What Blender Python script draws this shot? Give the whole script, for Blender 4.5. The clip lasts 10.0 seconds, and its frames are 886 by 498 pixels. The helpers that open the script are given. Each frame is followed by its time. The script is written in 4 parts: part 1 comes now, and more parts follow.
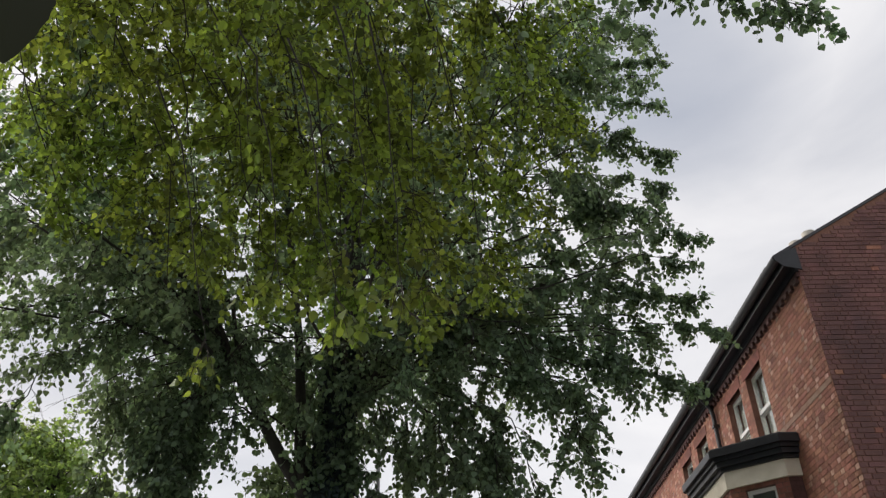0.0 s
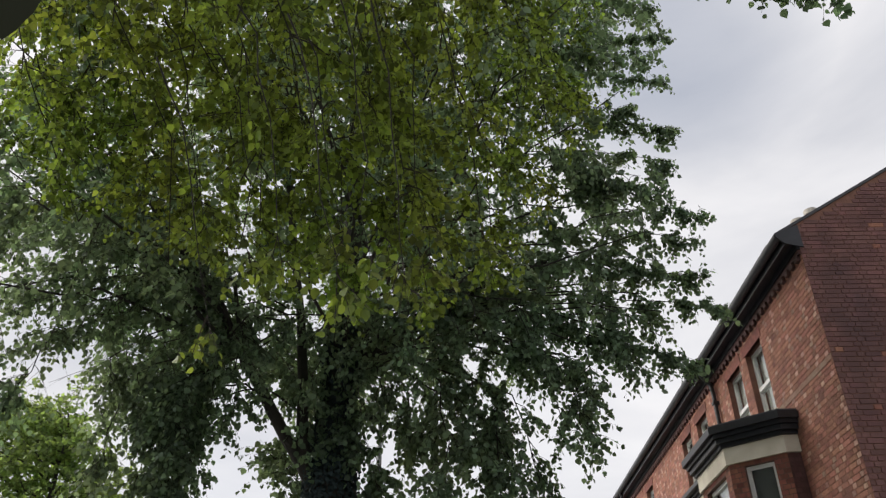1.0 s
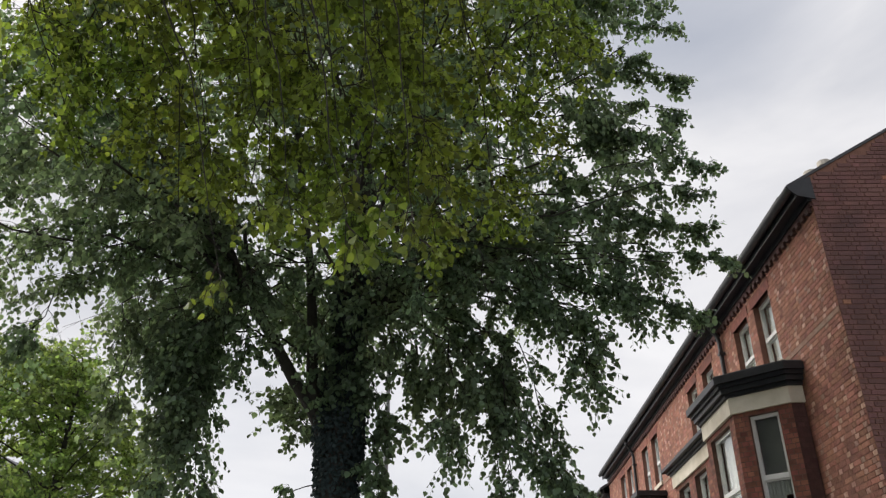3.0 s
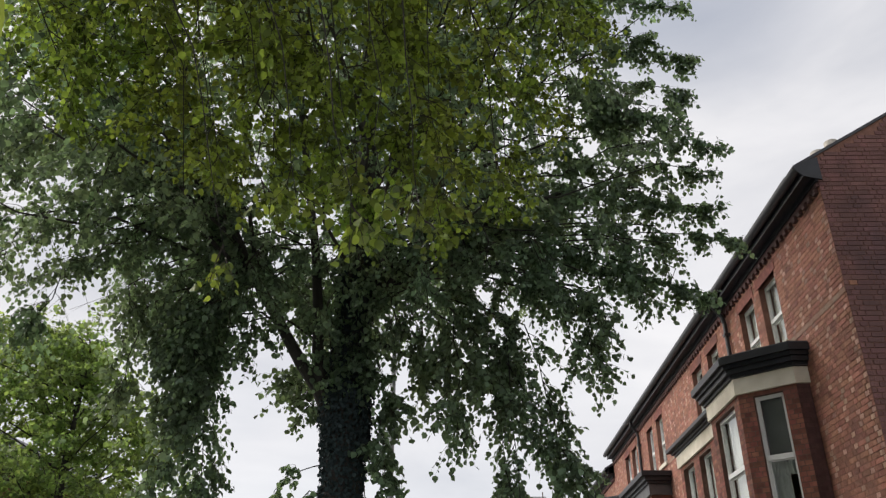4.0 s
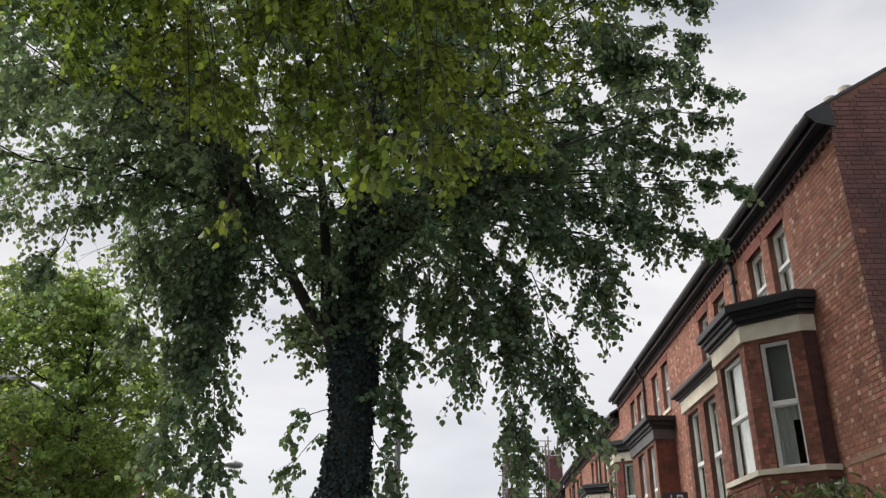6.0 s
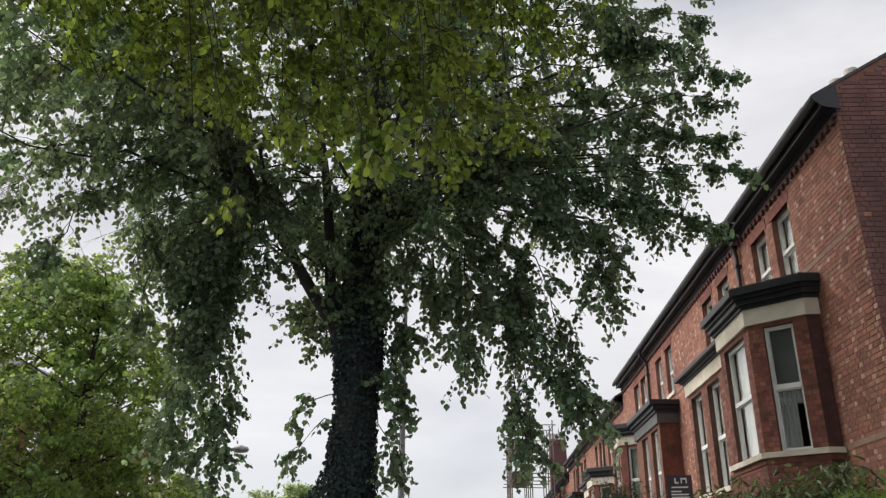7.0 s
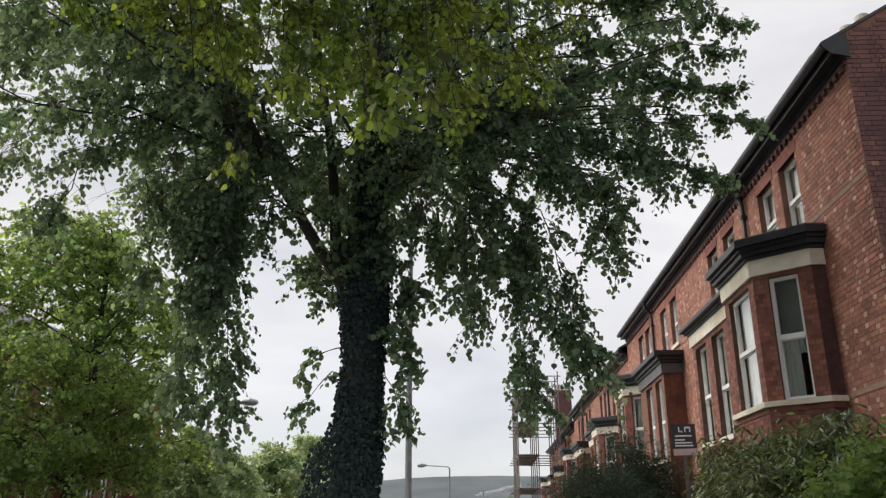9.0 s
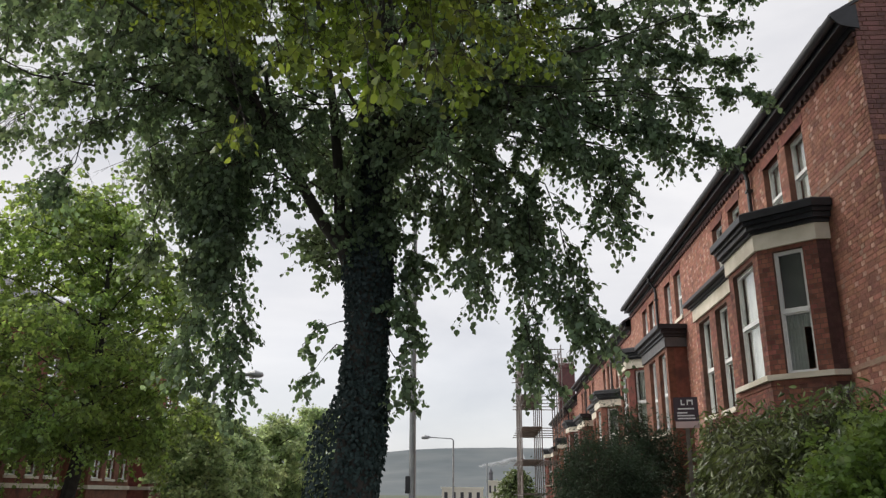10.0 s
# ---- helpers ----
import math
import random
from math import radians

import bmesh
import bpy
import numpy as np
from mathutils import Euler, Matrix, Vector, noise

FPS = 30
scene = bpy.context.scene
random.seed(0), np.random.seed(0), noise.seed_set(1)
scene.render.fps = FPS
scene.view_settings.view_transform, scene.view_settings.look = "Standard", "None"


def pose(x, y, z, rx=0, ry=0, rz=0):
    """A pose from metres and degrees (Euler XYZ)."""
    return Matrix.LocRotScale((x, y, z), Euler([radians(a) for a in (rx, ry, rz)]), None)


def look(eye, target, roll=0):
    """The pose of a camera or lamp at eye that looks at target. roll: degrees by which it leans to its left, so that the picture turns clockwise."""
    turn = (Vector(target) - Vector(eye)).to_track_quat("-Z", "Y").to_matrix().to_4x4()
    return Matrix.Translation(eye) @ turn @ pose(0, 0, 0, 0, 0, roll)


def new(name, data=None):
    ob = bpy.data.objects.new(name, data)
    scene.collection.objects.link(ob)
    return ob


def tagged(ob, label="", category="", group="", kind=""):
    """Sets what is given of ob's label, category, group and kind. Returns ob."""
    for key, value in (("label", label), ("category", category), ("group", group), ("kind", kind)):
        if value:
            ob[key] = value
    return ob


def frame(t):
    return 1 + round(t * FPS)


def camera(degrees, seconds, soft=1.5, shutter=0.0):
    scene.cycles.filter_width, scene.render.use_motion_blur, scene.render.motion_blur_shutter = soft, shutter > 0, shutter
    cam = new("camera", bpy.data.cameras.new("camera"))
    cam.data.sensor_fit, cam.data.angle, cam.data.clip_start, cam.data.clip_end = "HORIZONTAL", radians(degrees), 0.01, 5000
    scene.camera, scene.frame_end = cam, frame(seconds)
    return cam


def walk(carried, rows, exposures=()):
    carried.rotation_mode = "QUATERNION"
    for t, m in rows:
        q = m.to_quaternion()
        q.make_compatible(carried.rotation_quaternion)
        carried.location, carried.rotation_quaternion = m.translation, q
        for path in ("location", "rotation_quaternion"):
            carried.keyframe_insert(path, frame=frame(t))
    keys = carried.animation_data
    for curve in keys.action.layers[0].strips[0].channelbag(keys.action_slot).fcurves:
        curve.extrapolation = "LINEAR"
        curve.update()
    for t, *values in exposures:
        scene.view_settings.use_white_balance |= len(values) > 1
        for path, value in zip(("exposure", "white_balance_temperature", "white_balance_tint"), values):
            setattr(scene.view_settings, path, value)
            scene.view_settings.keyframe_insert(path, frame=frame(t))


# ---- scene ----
cam = camera(59.2, 10.0, soft=1.3)
EYE = (0.0, 0.0, 1.6)
# seconds, yaw, pitch, roll
TURNS = (
    (0.0, 0.85, 34.54, 0.45), (0.5, 0.81, 34.06, 0.37), (1.0, 0.91, 32.88, 0.36), (1.5, 0.90, 32.47, 0.18),
    (2.0, 0.87, 31.37, 0.06), (2.5, 1.02, 30.07, -0.22), (4.0, 1.63, 27.81, -0.42), (4.5, 1.73, 26.78, -0.54),
    (5.0, 1.88, 25.33, -0.63), (5.5, 1.98, 24.56, -0.72), (7.0, 2.42, 22.84, -0.66), (7.5, 2.65, 22.12, -0.57),
    (8.0, 2.77, 20.35, -0.42), (8.5, 2.80, 19.73, -0.36), (9.0, 2.95, 19.44, -0.30), (9.5, 3.08, 18.40, -0.34),
    (10.0, 3.21, 17.50, -0.47))
walk(cam, [(t, pose(*EYE, 90 + p, r, y)) for t, y, p, r in TURNS], exposures=((0.0, 0.46), (10.0, 0.46)))

# ---------------------------------------------------------------- light
SUN_EL, SUN_AZ = 44.0, -66.0   # height, and degrees from straight ahead (minus: to the left)
world = bpy.data.worlds.new("overcast_sky")
scene.world = world
world.use_nodes = True
wn, wl = world.node_tree.nodes, world.node_tree.links
wn.clear()


def wnode(kind, **values):
    n = wn.new(kind)
    for k, v in values.items():
        n.inputs[k].default_value = v
    return n


sky = wn.new("ShaderNodeTexSky")
sky.sky_type, sky.sun_disc = "NISHITA", False
sky.sun_elevation, sky.sun_rotation = radians(SUN_EL), radians(SUN_AZ)
sky_dim = wnode("ShaderNodeVectorMath")
sky_dim.operation = "SCALE"
sky_dim.inputs["Scale"].default_value = 0.10
wl.new(sky.outputs[0], sky_dim.inputs[0])
coord = wn.new("ShaderNodeTexCoord")
stretch = wnode("ShaderNodeMapping", Scale=(1.0, 1.0, 3.2), Location=(0.3, 0.1, 0.25))
wl.new(coord.outputs["Generated"], stretch.inputs[0])
big = wnode("ShaderNodeTexNoise", Scale=2.3, Detail=7.0, Roughness=0.52, Distortion=0.35)
wl.new(stretch.outputs[0], big.inputs["Vector"])
shade = wn.new("ShaderNodeValToRGB")
shade.color_ramp.elements[0].position, shade.color_ramp.elements[0].color = 0.30, (0.62, 0.625, 0.665, 1)
shade.color_ramp.elements[1].position, shade.color_ramp.elements[1].color = 0.66, (0.87, 0.855, 0.865, 1)
wl.new(big.outputs[0], shade.inputs[0])
gap = wnode("ShaderNodeTexNoise", Scale=1.15, Detail=4.0, Roughness=0.5)
gap_move = wnode("ShaderNodeMapping", Location=(0.25, 0.9, 0.4))
wl.new(coord.outputs["Generated"], gap_move.inputs[0])
wl.new(gap_move.outputs[0], gap.inputs["Vector"])
cover = wn.new("ShaderNodeMapRange")
cover.inputs["From Min"].default_value, cover.inputs["From Max"].default_value = 0.30, 0.55
cover.inputs["To Min"].default_value, cover.inputs["To Max"].default_value = 0.66, 1.0
wl.new(gap.outputs[0], cover.inputs[0])
blend = wn.new("ShaderNodeMix")
blend.data_type = "RGBA"
# a thin place in the cloud, high towards the roofs, where blue shows
toward = wn.new("ShaderNodeVectorMath")
toward.operation = "DOT_PRODUCT"
toward.inputs[1].default_value = (0.274, 0.652, 0.707)
wl.new(coord.outputs["Generated"], toward.inputs[0])
thin = wn.new("ShaderNodeMapRange")
thin.inputs["From Min"].default_value, thin.inputs["From Max"].default_value = 0.985, 0.9985
thin.inputs["To Min"].default_value, thin.inputs["To Max"].default_value = 1.0, 0.62
wl.new(toward.outputs["Value"], thin.inputs[0])
open_sky = wn.new("ShaderNodeMath")
open_sky.operation = "MULTIPLY"
wl.new(cover.outputs[0], open_sky.inputs[0])
wl.new(thin.outputs[0], open_sky.inputs[1])
wl.new(open_sky.outputs[0], blend.inputs[0])
wl.new(sky_dim.outputs[0], blend.inputs[6])
wl.new(shade.outputs[0], blend.inputs[7])
back = wnode("ShaderNodeBackground", Strength=0.82)
wl.new(blend.outputs[2], back.inputs[0])
wout = wn.new("ShaderNodeOutputWorld")
wl.new(back.outputs[0], wout.inputs[0])

lamp = bpy.data.lights.new("veiled_sun", "SUN")
lamp.energy, lamp.angle, lamp.color = 3.0, radians(60), (1.0, 0.94, 0.86)
sun = new("veiled_sun", lamp)
az, el = radians(SUN_AZ), radians(SUN_EL)
sun.matrix_world = look((0, 0, 30), Vector((0, 0, 30)) - Vector((math.sin(az) * math.cos(el), math.cos(az) * math.cos(el), math.sin(el))))


# ---------------------------------------------------------------- materials
def material(name, base, second, scale=6.0, detail=6.0, rough=0.8, bump=0.2, bump_scale=60.0, spread=0.0, metal=0.0, stain=None, gloss=0.5):
    """A two-scale surface: broad patches of base and second, fine grain in the relief, and a spread of lightness from piece to piece."""
    m = bpy.data.materials.new(name)
    m.use_nodes = True
    nt = m.node_tree
    n, l = nt.nodes, nt.links
    p = n["Principled BSDF"]
    p.inputs["Roughness"].default_value, p.inputs["Metallic"].default_value = rough, metal
    p.inputs["Specular IOR Level"].default_value = gloss
    tc = n.new("ShaderNodeTexCoord")
    geo = n.new("ShaderNodeNewGeometry")
    patch = n.new("ShaderNodeTexNoise")
    patch.inputs["Scale"].default_value, patch.inputs["Detail"].default_value = scale, detail
    l.new(geo.outputs["Position"], patch.inputs["Vector"])
    ramp = n.new("ShaderNodeValToRGB")
    ramp.color_ramp.elements[0].position, ramp.color_ramp.elements[0].color = 0.34, (*base, 1)
    ramp.color_ramp.elements[1].position, ramp.color_ramp.elements[1].color = 0.68, (*second, 1)
    l.new(patch.outputs[0], ramp.inputs[0])
    colour = ramp.outputs[0]
    if stain:
        spots = n.new("ShaderNodeTexNoise")
        spots.inputs["Scale"].default_value, spots.inputs["Detail"].default_value = scale * 0.23, 8.0
        l.new(geo.outputs["Position"], spots.inputs["Vector"])
        lim = n.new("ShaderNodeMapRange")
        lim.inputs["From Min"].default_value, lim.inputs["From Max"].default_value = 0.52, 0.72
        l.new(spots.outputs[0], lim.inputs[0])
        mx = n.new("ShaderNodeMix")
        mx.data_type = "RGBA"
        mx.inputs[7].default_value = (*stain, 1)
        l.new(lim.outputs[0], mx.inputs[0])
        l.new(colour, mx.inputs[6])
        colour = mx.outputs[2]
    if spread:
        info = n.new("ShaderNodeObjectInfo")
        add = n.new("ShaderNodeMath")
        l.new(info.outputs["Random"], add.inputs[0])
        l.new(geo.outputs["Random Per Island"], add.inputs[1])
        fr = n.new("ShaderNodeMath")
        fr.operation = "FRACT"
        l.new(add.outputs[0], fr.inputs[0])
        rng_v = n.new("ShaderNodeMapRange")
        rng_v.inputs["To Min"].default_value, rng_v.inputs["To Max"].default_value = 1 - spread, 1 + spread
        l.new(fr.outputs[0], rng_v.inputs[0])
        hsv = n.new("ShaderNodeHueSaturation")
        l.new(rng_v.outputs[0], hsv.inputs["Value"])
        hue = n.new("ShaderNodeMapRange")
        hue.inputs["To Min"].default_value, hue.inputs["To Max"].default_value = 0.5 - spread * 0.035, 0.5 + spread * 0.035
        turn = n.new("ShaderNodeMath")
        turn.operation = "MULTIPLY"
        turn.inputs[1].default_value = 7.31
        l.new(fr.outputs[0], turn.inputs[0])
        fr2 = n.new("ShaderNodeMath")
        fr2.operation = "FRACT"
        l.new(turn.outputs[0], fr2.inputs[0])
        l.new(fr2.outputs[0], hue.inputs[0])
        l.new(hue.outputs[0], hsv.inputs["Hue"])
        l.new(colour, hsv.inputs["Color"])
        colour = hsv.outputs[0]
    l.new(colour, p.inputs["Base Color"])
    if bump:
        grain = n.new("ShaderNodeTexNoise")
        grain.inputs["Scale"].default_value, grain.inputs["Detail"].default_value = bump_scale, 5.0
        l.new(geo.outputs["Position"], grain.inputs["Vector"])
        b = n.new("ShaderNodeBump")
        b.inputs["Strength"].default_value, b.inputs["Distance"].default_value = bump, 0.02
        l.new(grain.outputs[0], b.inputs["Height"])
        l.new(b.outputs[0], p.inputs["Normal"])
    return m


def leaf_material(name, base, through_colour, share=0.45, spread=0.3, rough=0.45, gloss=0.5, brown=0.472):
    """Thin leaf: matt and slightly waxy above, letting light through; tone and hue differ from leaf to leaf."""
    m = bpy.data.materials.new(name)
    m.use_nodes = True
    n, l = m.node_tree.nodes, m.node_tree.links
    p = n["Principled BSDF"]
    p.inputs["Roughness"].default_value = rough
    p.inputs["Specular IOR Level"].default_value = gloss
    geo = n.new("ShaderNodeNewGeometry")
    val = n.new("ShaderNodeMapRange")
    val.inputs["To Min"].default_value, val.inputs["To Max"].default_value = 1 - spread, 1 + spread
    l.new(geo.outputs["Random Per Island"], val.inputs[0])
    patch = n.new("ShaderNodeTexNoise")
    patch.inputs["Scale"].default_value, patch.inputs["Detail"].default_value = 0.55, 3.0
    l.new(geo.outputs["Position"], patch.inputs["Vector"])
    hue = n.new("ShaderNodeMapRange")
    hue.inputs["From Min"].default_value, hue.inputs["From Max"].default_value = 0.3, 0.7
    hue.inputs["To Min"].default_value, hue.inputs["To Max"].default_value = brown, 0.522
    l.new(patch.outputs[0], hue.inputs[0])
    sheets = []
    for c in (base, through_colour):
        hsv = n.new("ShaderNodeHueSaturation")
        hsv.inputs["Color"].default_value = (*c, 1)
        l.new(val.outputs[0], hsv.inputs["Value"])
        l.new(hue.outputs[0], hsv.inputs["Hue"])
        sheets.append(hsv.outputs[0])
    l.new(sheets[0], p.inputs["Base Color"])
    tr = n.new("ShaderNodeBsdfTranslucent")
    l.new(sheets[1], tr.inputs[0])
    mix = n.new("ShaderNodeMixShader")
    mix.inputs[0].default_value = share
    l.new(p.outputs[0], mix.inputs[1])
    l.new(tr.outputs[0], mix.inputs[2])
    l.new(mix.outputs[0], n["Material Output"].inputs[0])
    return m


def glass_material(name):
    m = bpy.data.materials.new(name)
    m.use_nodes = True
    p = m.node_tree.nodes["Principled BSDF"]
    p.inputs["Base Color"].default_value = (0.86, 0.9, 0.9, 1)
    p.inputs["Roughness"].default_value = 0.02
    p.inputs["Transmission Weight"].default_value = 1.0
    p.inputs["IOR"].default_value = 1.45
    return m


BRICK = material("red_brick", (0.295, 0.126, 0.088), (0.37, 0.170, 0.118), 9.0, rough=0.9, bump=0.4, bump_scale=90, spread=0.26, stain=(0.22, 0.10, 0.076))
BRICK_PALE = material("pale_header_brick", (0.47, 0.30, 0.235), (0.36, 0.185, 0.138), 14.0, rough=0.9, bump=0.4, bump_scale=90, spread=0.35)
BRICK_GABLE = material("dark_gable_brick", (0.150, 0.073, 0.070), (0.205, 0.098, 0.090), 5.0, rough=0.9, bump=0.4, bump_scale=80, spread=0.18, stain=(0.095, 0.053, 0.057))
# darker brick for the bay's end walls and the dentil course
BRICK_DARK = material("dark_brown_brick", (0.075, 0.036, 0.034), (0.11, 0.05, 0.046), 6.0, rough=0.85, bump=0.4, bump_scale=80, spread=0.2)
BRICK_BAY = material("bay_brick", (0.175, 0.065, 0.047), (0.26, 0.099, 0.068), 9.0, rough=0.88, bump=0.4, bump_scale=90, spread=0.32, stain=(0.115, 0.05, 0.042))
MORTAR = material("mortar", (0.20, 0.098, 0.074), (0.26, 0.130, 0.096), 12.0, rough=0.95, bump=0.3)
MORTAR_DARK = material("sooty_mortar", (0.11, 0.062, 0.048), (0.16, 0.09, 0.07), 12.0, rough=0.95, bump=0.3)
STONE = material("painted_stone", (0.62, 0.57, 0.47), (0.72, 0.67, 0.57), 5.0, rough=0.75, bump=0.12, stain=(0.48, 0.43, 0.34))
GREY_PAINT = material("dark_grey_paint", (0.075, 0.075, 0.08), (0.11, 0.11, 0.115), 6.0, rough=0.6, bump=0.1)
STRING = material("weathered_string_course", (0.26, 0.14, 0.10), (0.33, 0.21, 0.16), 7.0, rough=0.9, bump=0.3, stain=(0.30, 0.27, 0.20))
DARK_WOOD = material("dark_painted_timber", (0.008, 0.009, 0.013), (0.018, 0.019, 0.026), 8.0, rough=0.5, bump=0.1, bump_scale=30)
UPVC = material("white_window_frame", (0.74, 0.75, 0.75), (0.82, 0.82, 0.81), 3.0, rough=0.4, bump=0.02)
GLASS = glass_material("window_glass")
# grey of the sky mirrored in the bay's upper panes, as a surface colour
REFLECTION_GREY = material("sky_reflection_grey", (0.20, 0.20, 0.19), (0.25, 0.25, 0.235), 3.0, rough=0.9, bump=0.05)
CURTAIN = material("net_curtain", (0.62, 0.62, 0.58), (0.74, 0.73, 0.69), 4.0, rough=0.95, bump=0.1)
ROOM = material("dim_room", (0.10, 0.095, 0.09), (0.14, 0.13, 0.12), 2.0, rough=0.95, bump=0.0)
SLATE = material("roof_slate", (0.055, 0.057, 0.068), (0.085, 0.087, 0.098), 5.0, rough=0.6, bump=0.25, spread=0.25)
POT = material("clay_chimney_pot", (0.40, 0.37, 0.33), (0.50, 0.46, 0.41), 8.0, rough=0.85, bump=0.2)
LEAD = material("black_iron_pipe", (0.02, 0.02, 0.024), (0.035, 0.035, 0.04), 10.0, rough=0.45, bump=0.08)
BARK = material("lime_bark", (0.026, 0.023, 0.021), (0.05, 0.045, 0.04), 5.0, rough=0.95, bump=0.9, bump_scale=22)
TWIG = material("twig_bark", (0.03, 0.024, 0.018), (0.05, 0.04, 0.03), 9.0, rough=0.9, bump=0.2)
LEAF = leaf_material("lime_leaf", (0.118, 0.172, 0.122), (0.245, 0.35, 0.145), 0.5, 0.55, 0.45, 0.35, 0.468)
LEAF_NEAR = leaf_material("shaded_lime_leaf", (0.100, 0.142, 0.034), (0.35, 0.45, 0.058), 0.52, 0.7, 0.45, 0.4, 0.482)
# near-black leaf colour: the shade on this leaf is in the base colour
LEAF_SHADE = leaf_material("shade_toned_broad_leaf", (0.022, 0.025, 0.016), (0.03, 0.034, 0.016), 0.1, 0.2, 0.8, 0.1)
LEAF_YOUNG = leaf_material("young_lime_leaf", (0.094, 0.136, 0.032), (0.27, 0.345, 0.044), 0.5, 0.6)
LEAF_LEFT = leaf_material("sycamore_leaf", (0.115, 0.178, 0.056), (0.36, 0.47, 0.105), 0.54, 0.5, 0.45, 0.45, 0.488)
LEAF_IVY = leaf_material("ivy_leaf", (0.040, 0.060, 0.062), (0.05, 0.07, 0.055), 0.12, 0.3, 0.75, 0.15)
LEAF_LAUREL = leaf_material("laurel_leaf", (0.112, 0.150, 0.058), (0.17, 0.23, 0.06), 0.22, 0.6, 0.25, 0.5)
LEAF_HEDGE = leaf_material("privet_leaf", (0.125, 0.185, 0.045), (0.23, 0.32, 0.055), 0.4, 0.4)
LEAF_DARK = leaf_material("yew_leaf", (0.04, 0.064, 0.040), (0.05, 0.08, 0.035), 0.2, 0.35, 0.7, 0.2)
# pale leaf colours: the haze over the further trees is mixed in
LEAF_FAR = leaf_material("hazed_distant_leaf", (0.23, 0.31, 0.155), (0.46, 0.56, 0.25), 0.54, 0.35)
STEEL = material("galvanised_steel", (0.26, 0.27, 0.28), (0.36, 0.37, 0.38), 6.0, rough=0.5, bump=0.06, metal=0.5)
LENS = material("lamp_lens", (0.5, 0.5, 0.48), (0.58, 0.58, 0.55), 3.0, rough=0.3, bump=0.0)
SCAFFOLD = material("rusty_scaffold_tube", (0.16, 0.13, 0.115), (0.26, 0.23, 0.21), 9.0, rough=0.6, bump=0.1, metal=0.3)
BOARD = material("scaffold_plank", (0.13, 0.11, 0.095), (0.19, 0.165, 0.14), 8.0, rough=0.9, bump=0.2, spread=0.25)
ASPHALT = material("asphalt", (0.085, 0.085, 0.087), (0.12, 0.118, 0.115), 3.0, rough=0.9, bump=0.5, bump_scale=120, stain=(0.06, 0.06, 0.062))
PAVING = material("concrete_paving", (0.32, 0.31, 0.295), (0.40, 0.39, 0.37), 4.0, rough=0.9, bump=0.3, spread=0.12)
KERB = material("granite_kerb", (0.26, 0.26, 0.26), (0.34, 0.34, 0.33), 12.0, rough=0.8, bump=0.3, spread=0.15)
GRASS = material("garden_grass", (0.045, 0.058, 0.030), (0.07, 0.085, 0.045), 3.0, rough=0.95, bump=0.6)
# blue-grey base colour carries the distance haze over the hill
HILL = material("hazy_moorland_hill", (0.070, 0.088, 0.098), (0.105, 0.120, 0.126), 0.006, rough=1.0, bump=0.0, stain=(0.052, 0.066, 0.075))
RENDER = material("cream_render", (0.55, 0.52, 0.44), (0.64, 0.60, 0.52), 0.5, rough=0.9, bump=0.1)
SIGN = material("plum_sign_board", (0.035, 0.018, 0.028), (0.05, 0.026, 0.038), 5.0, rough=0.5, bump=0.03)
SIGN_PINK = material("pale_pink_panel", (0.52, 0.36, 0.36), (0.58, 0.42, 0.41), 5.0, rough=0.5, bump=0.03)
WHITE = material("white_lettering", (0.75, 0.73, 0.72), (0.8, 0.78, 0.77), 5.0, rough=0.5, bump=0.0)


# ---------------------------------------------------------------- mesh helpers
def part(name, bm, mat, parent=None, label=""):
    """Links a bmesh as one mesh object under a thing or a part."""
    me = bpy.data.meshes.new(name)
    bm.to_mesh(me)
    bm.free()
    me.materials.append(mat)
    ob = new(name, me)
    ob.parent = parent
    if label:
        ob["label"] = label
    return ob


def sheet(name, verts, faces, mat, parent=None, label="", flat=True):
    """A mesh object from arrays of corners and of faces with the same number of corners each."""
    me = bpy.data.meshes.new(name)
    verts, faces = np.asarray(verts, np.float32), np.asarray(faces, np.int32)
    k = faces.shape[1]
    me.vertices.add(len(verts))
    me.vertices.foreach_set("co", verts.ravel())
    me.loops.add(faces.size)
    me.loops.foreach_set("vertex_index", faces.ravel())
    me.polygons.add(len(faces))
    me.polygons.foreach_set("loop_start", np.arange(0, faces.size, k, dtype=np.int32))
    me.update(calc_edges=True)
    if flat:
        me.shade_flat()
    me.materials.append(mat)
    ob = new(name, me)
    ob.parent = parent
    if label:
        ob["label"] = label
    return ob


def thing(name, label, category, group="", kind="", at=(0, 0, 0)):
    ob = tagged(new(name), label, category, group, kind)
    ob.location = at
    ob.empty_display_size = 0.2
    return ob


def box(bm, x0, x1, y0, y1, z0, z1, bevel=0.0):
    x0, x1 = min(x0, x1), max(x0, x1)
    y0, y1 = min(y0, y1), max(y0, y1)
    v = [bm.verts.new((x, y, z)) for z in (z0, z1) for y in (y0, y1) for x in (x0, x1)]
    fs = [bm.faces.new([v[i] for i in q]) for q in ((0, 2, 3, 1), (4, 5, 7, 6), (0, 1, 5, 4), (2, 6, 7, 3), (0, 4, 6, 2), (1, 3, 7, 5))]
    if bevel:
        es = list({e for f in fs for e in f.edges})
        bmesh.ops.bevel(bm, geom=es, offset=bevel, segments=1, affect="EDGES")
    return bm


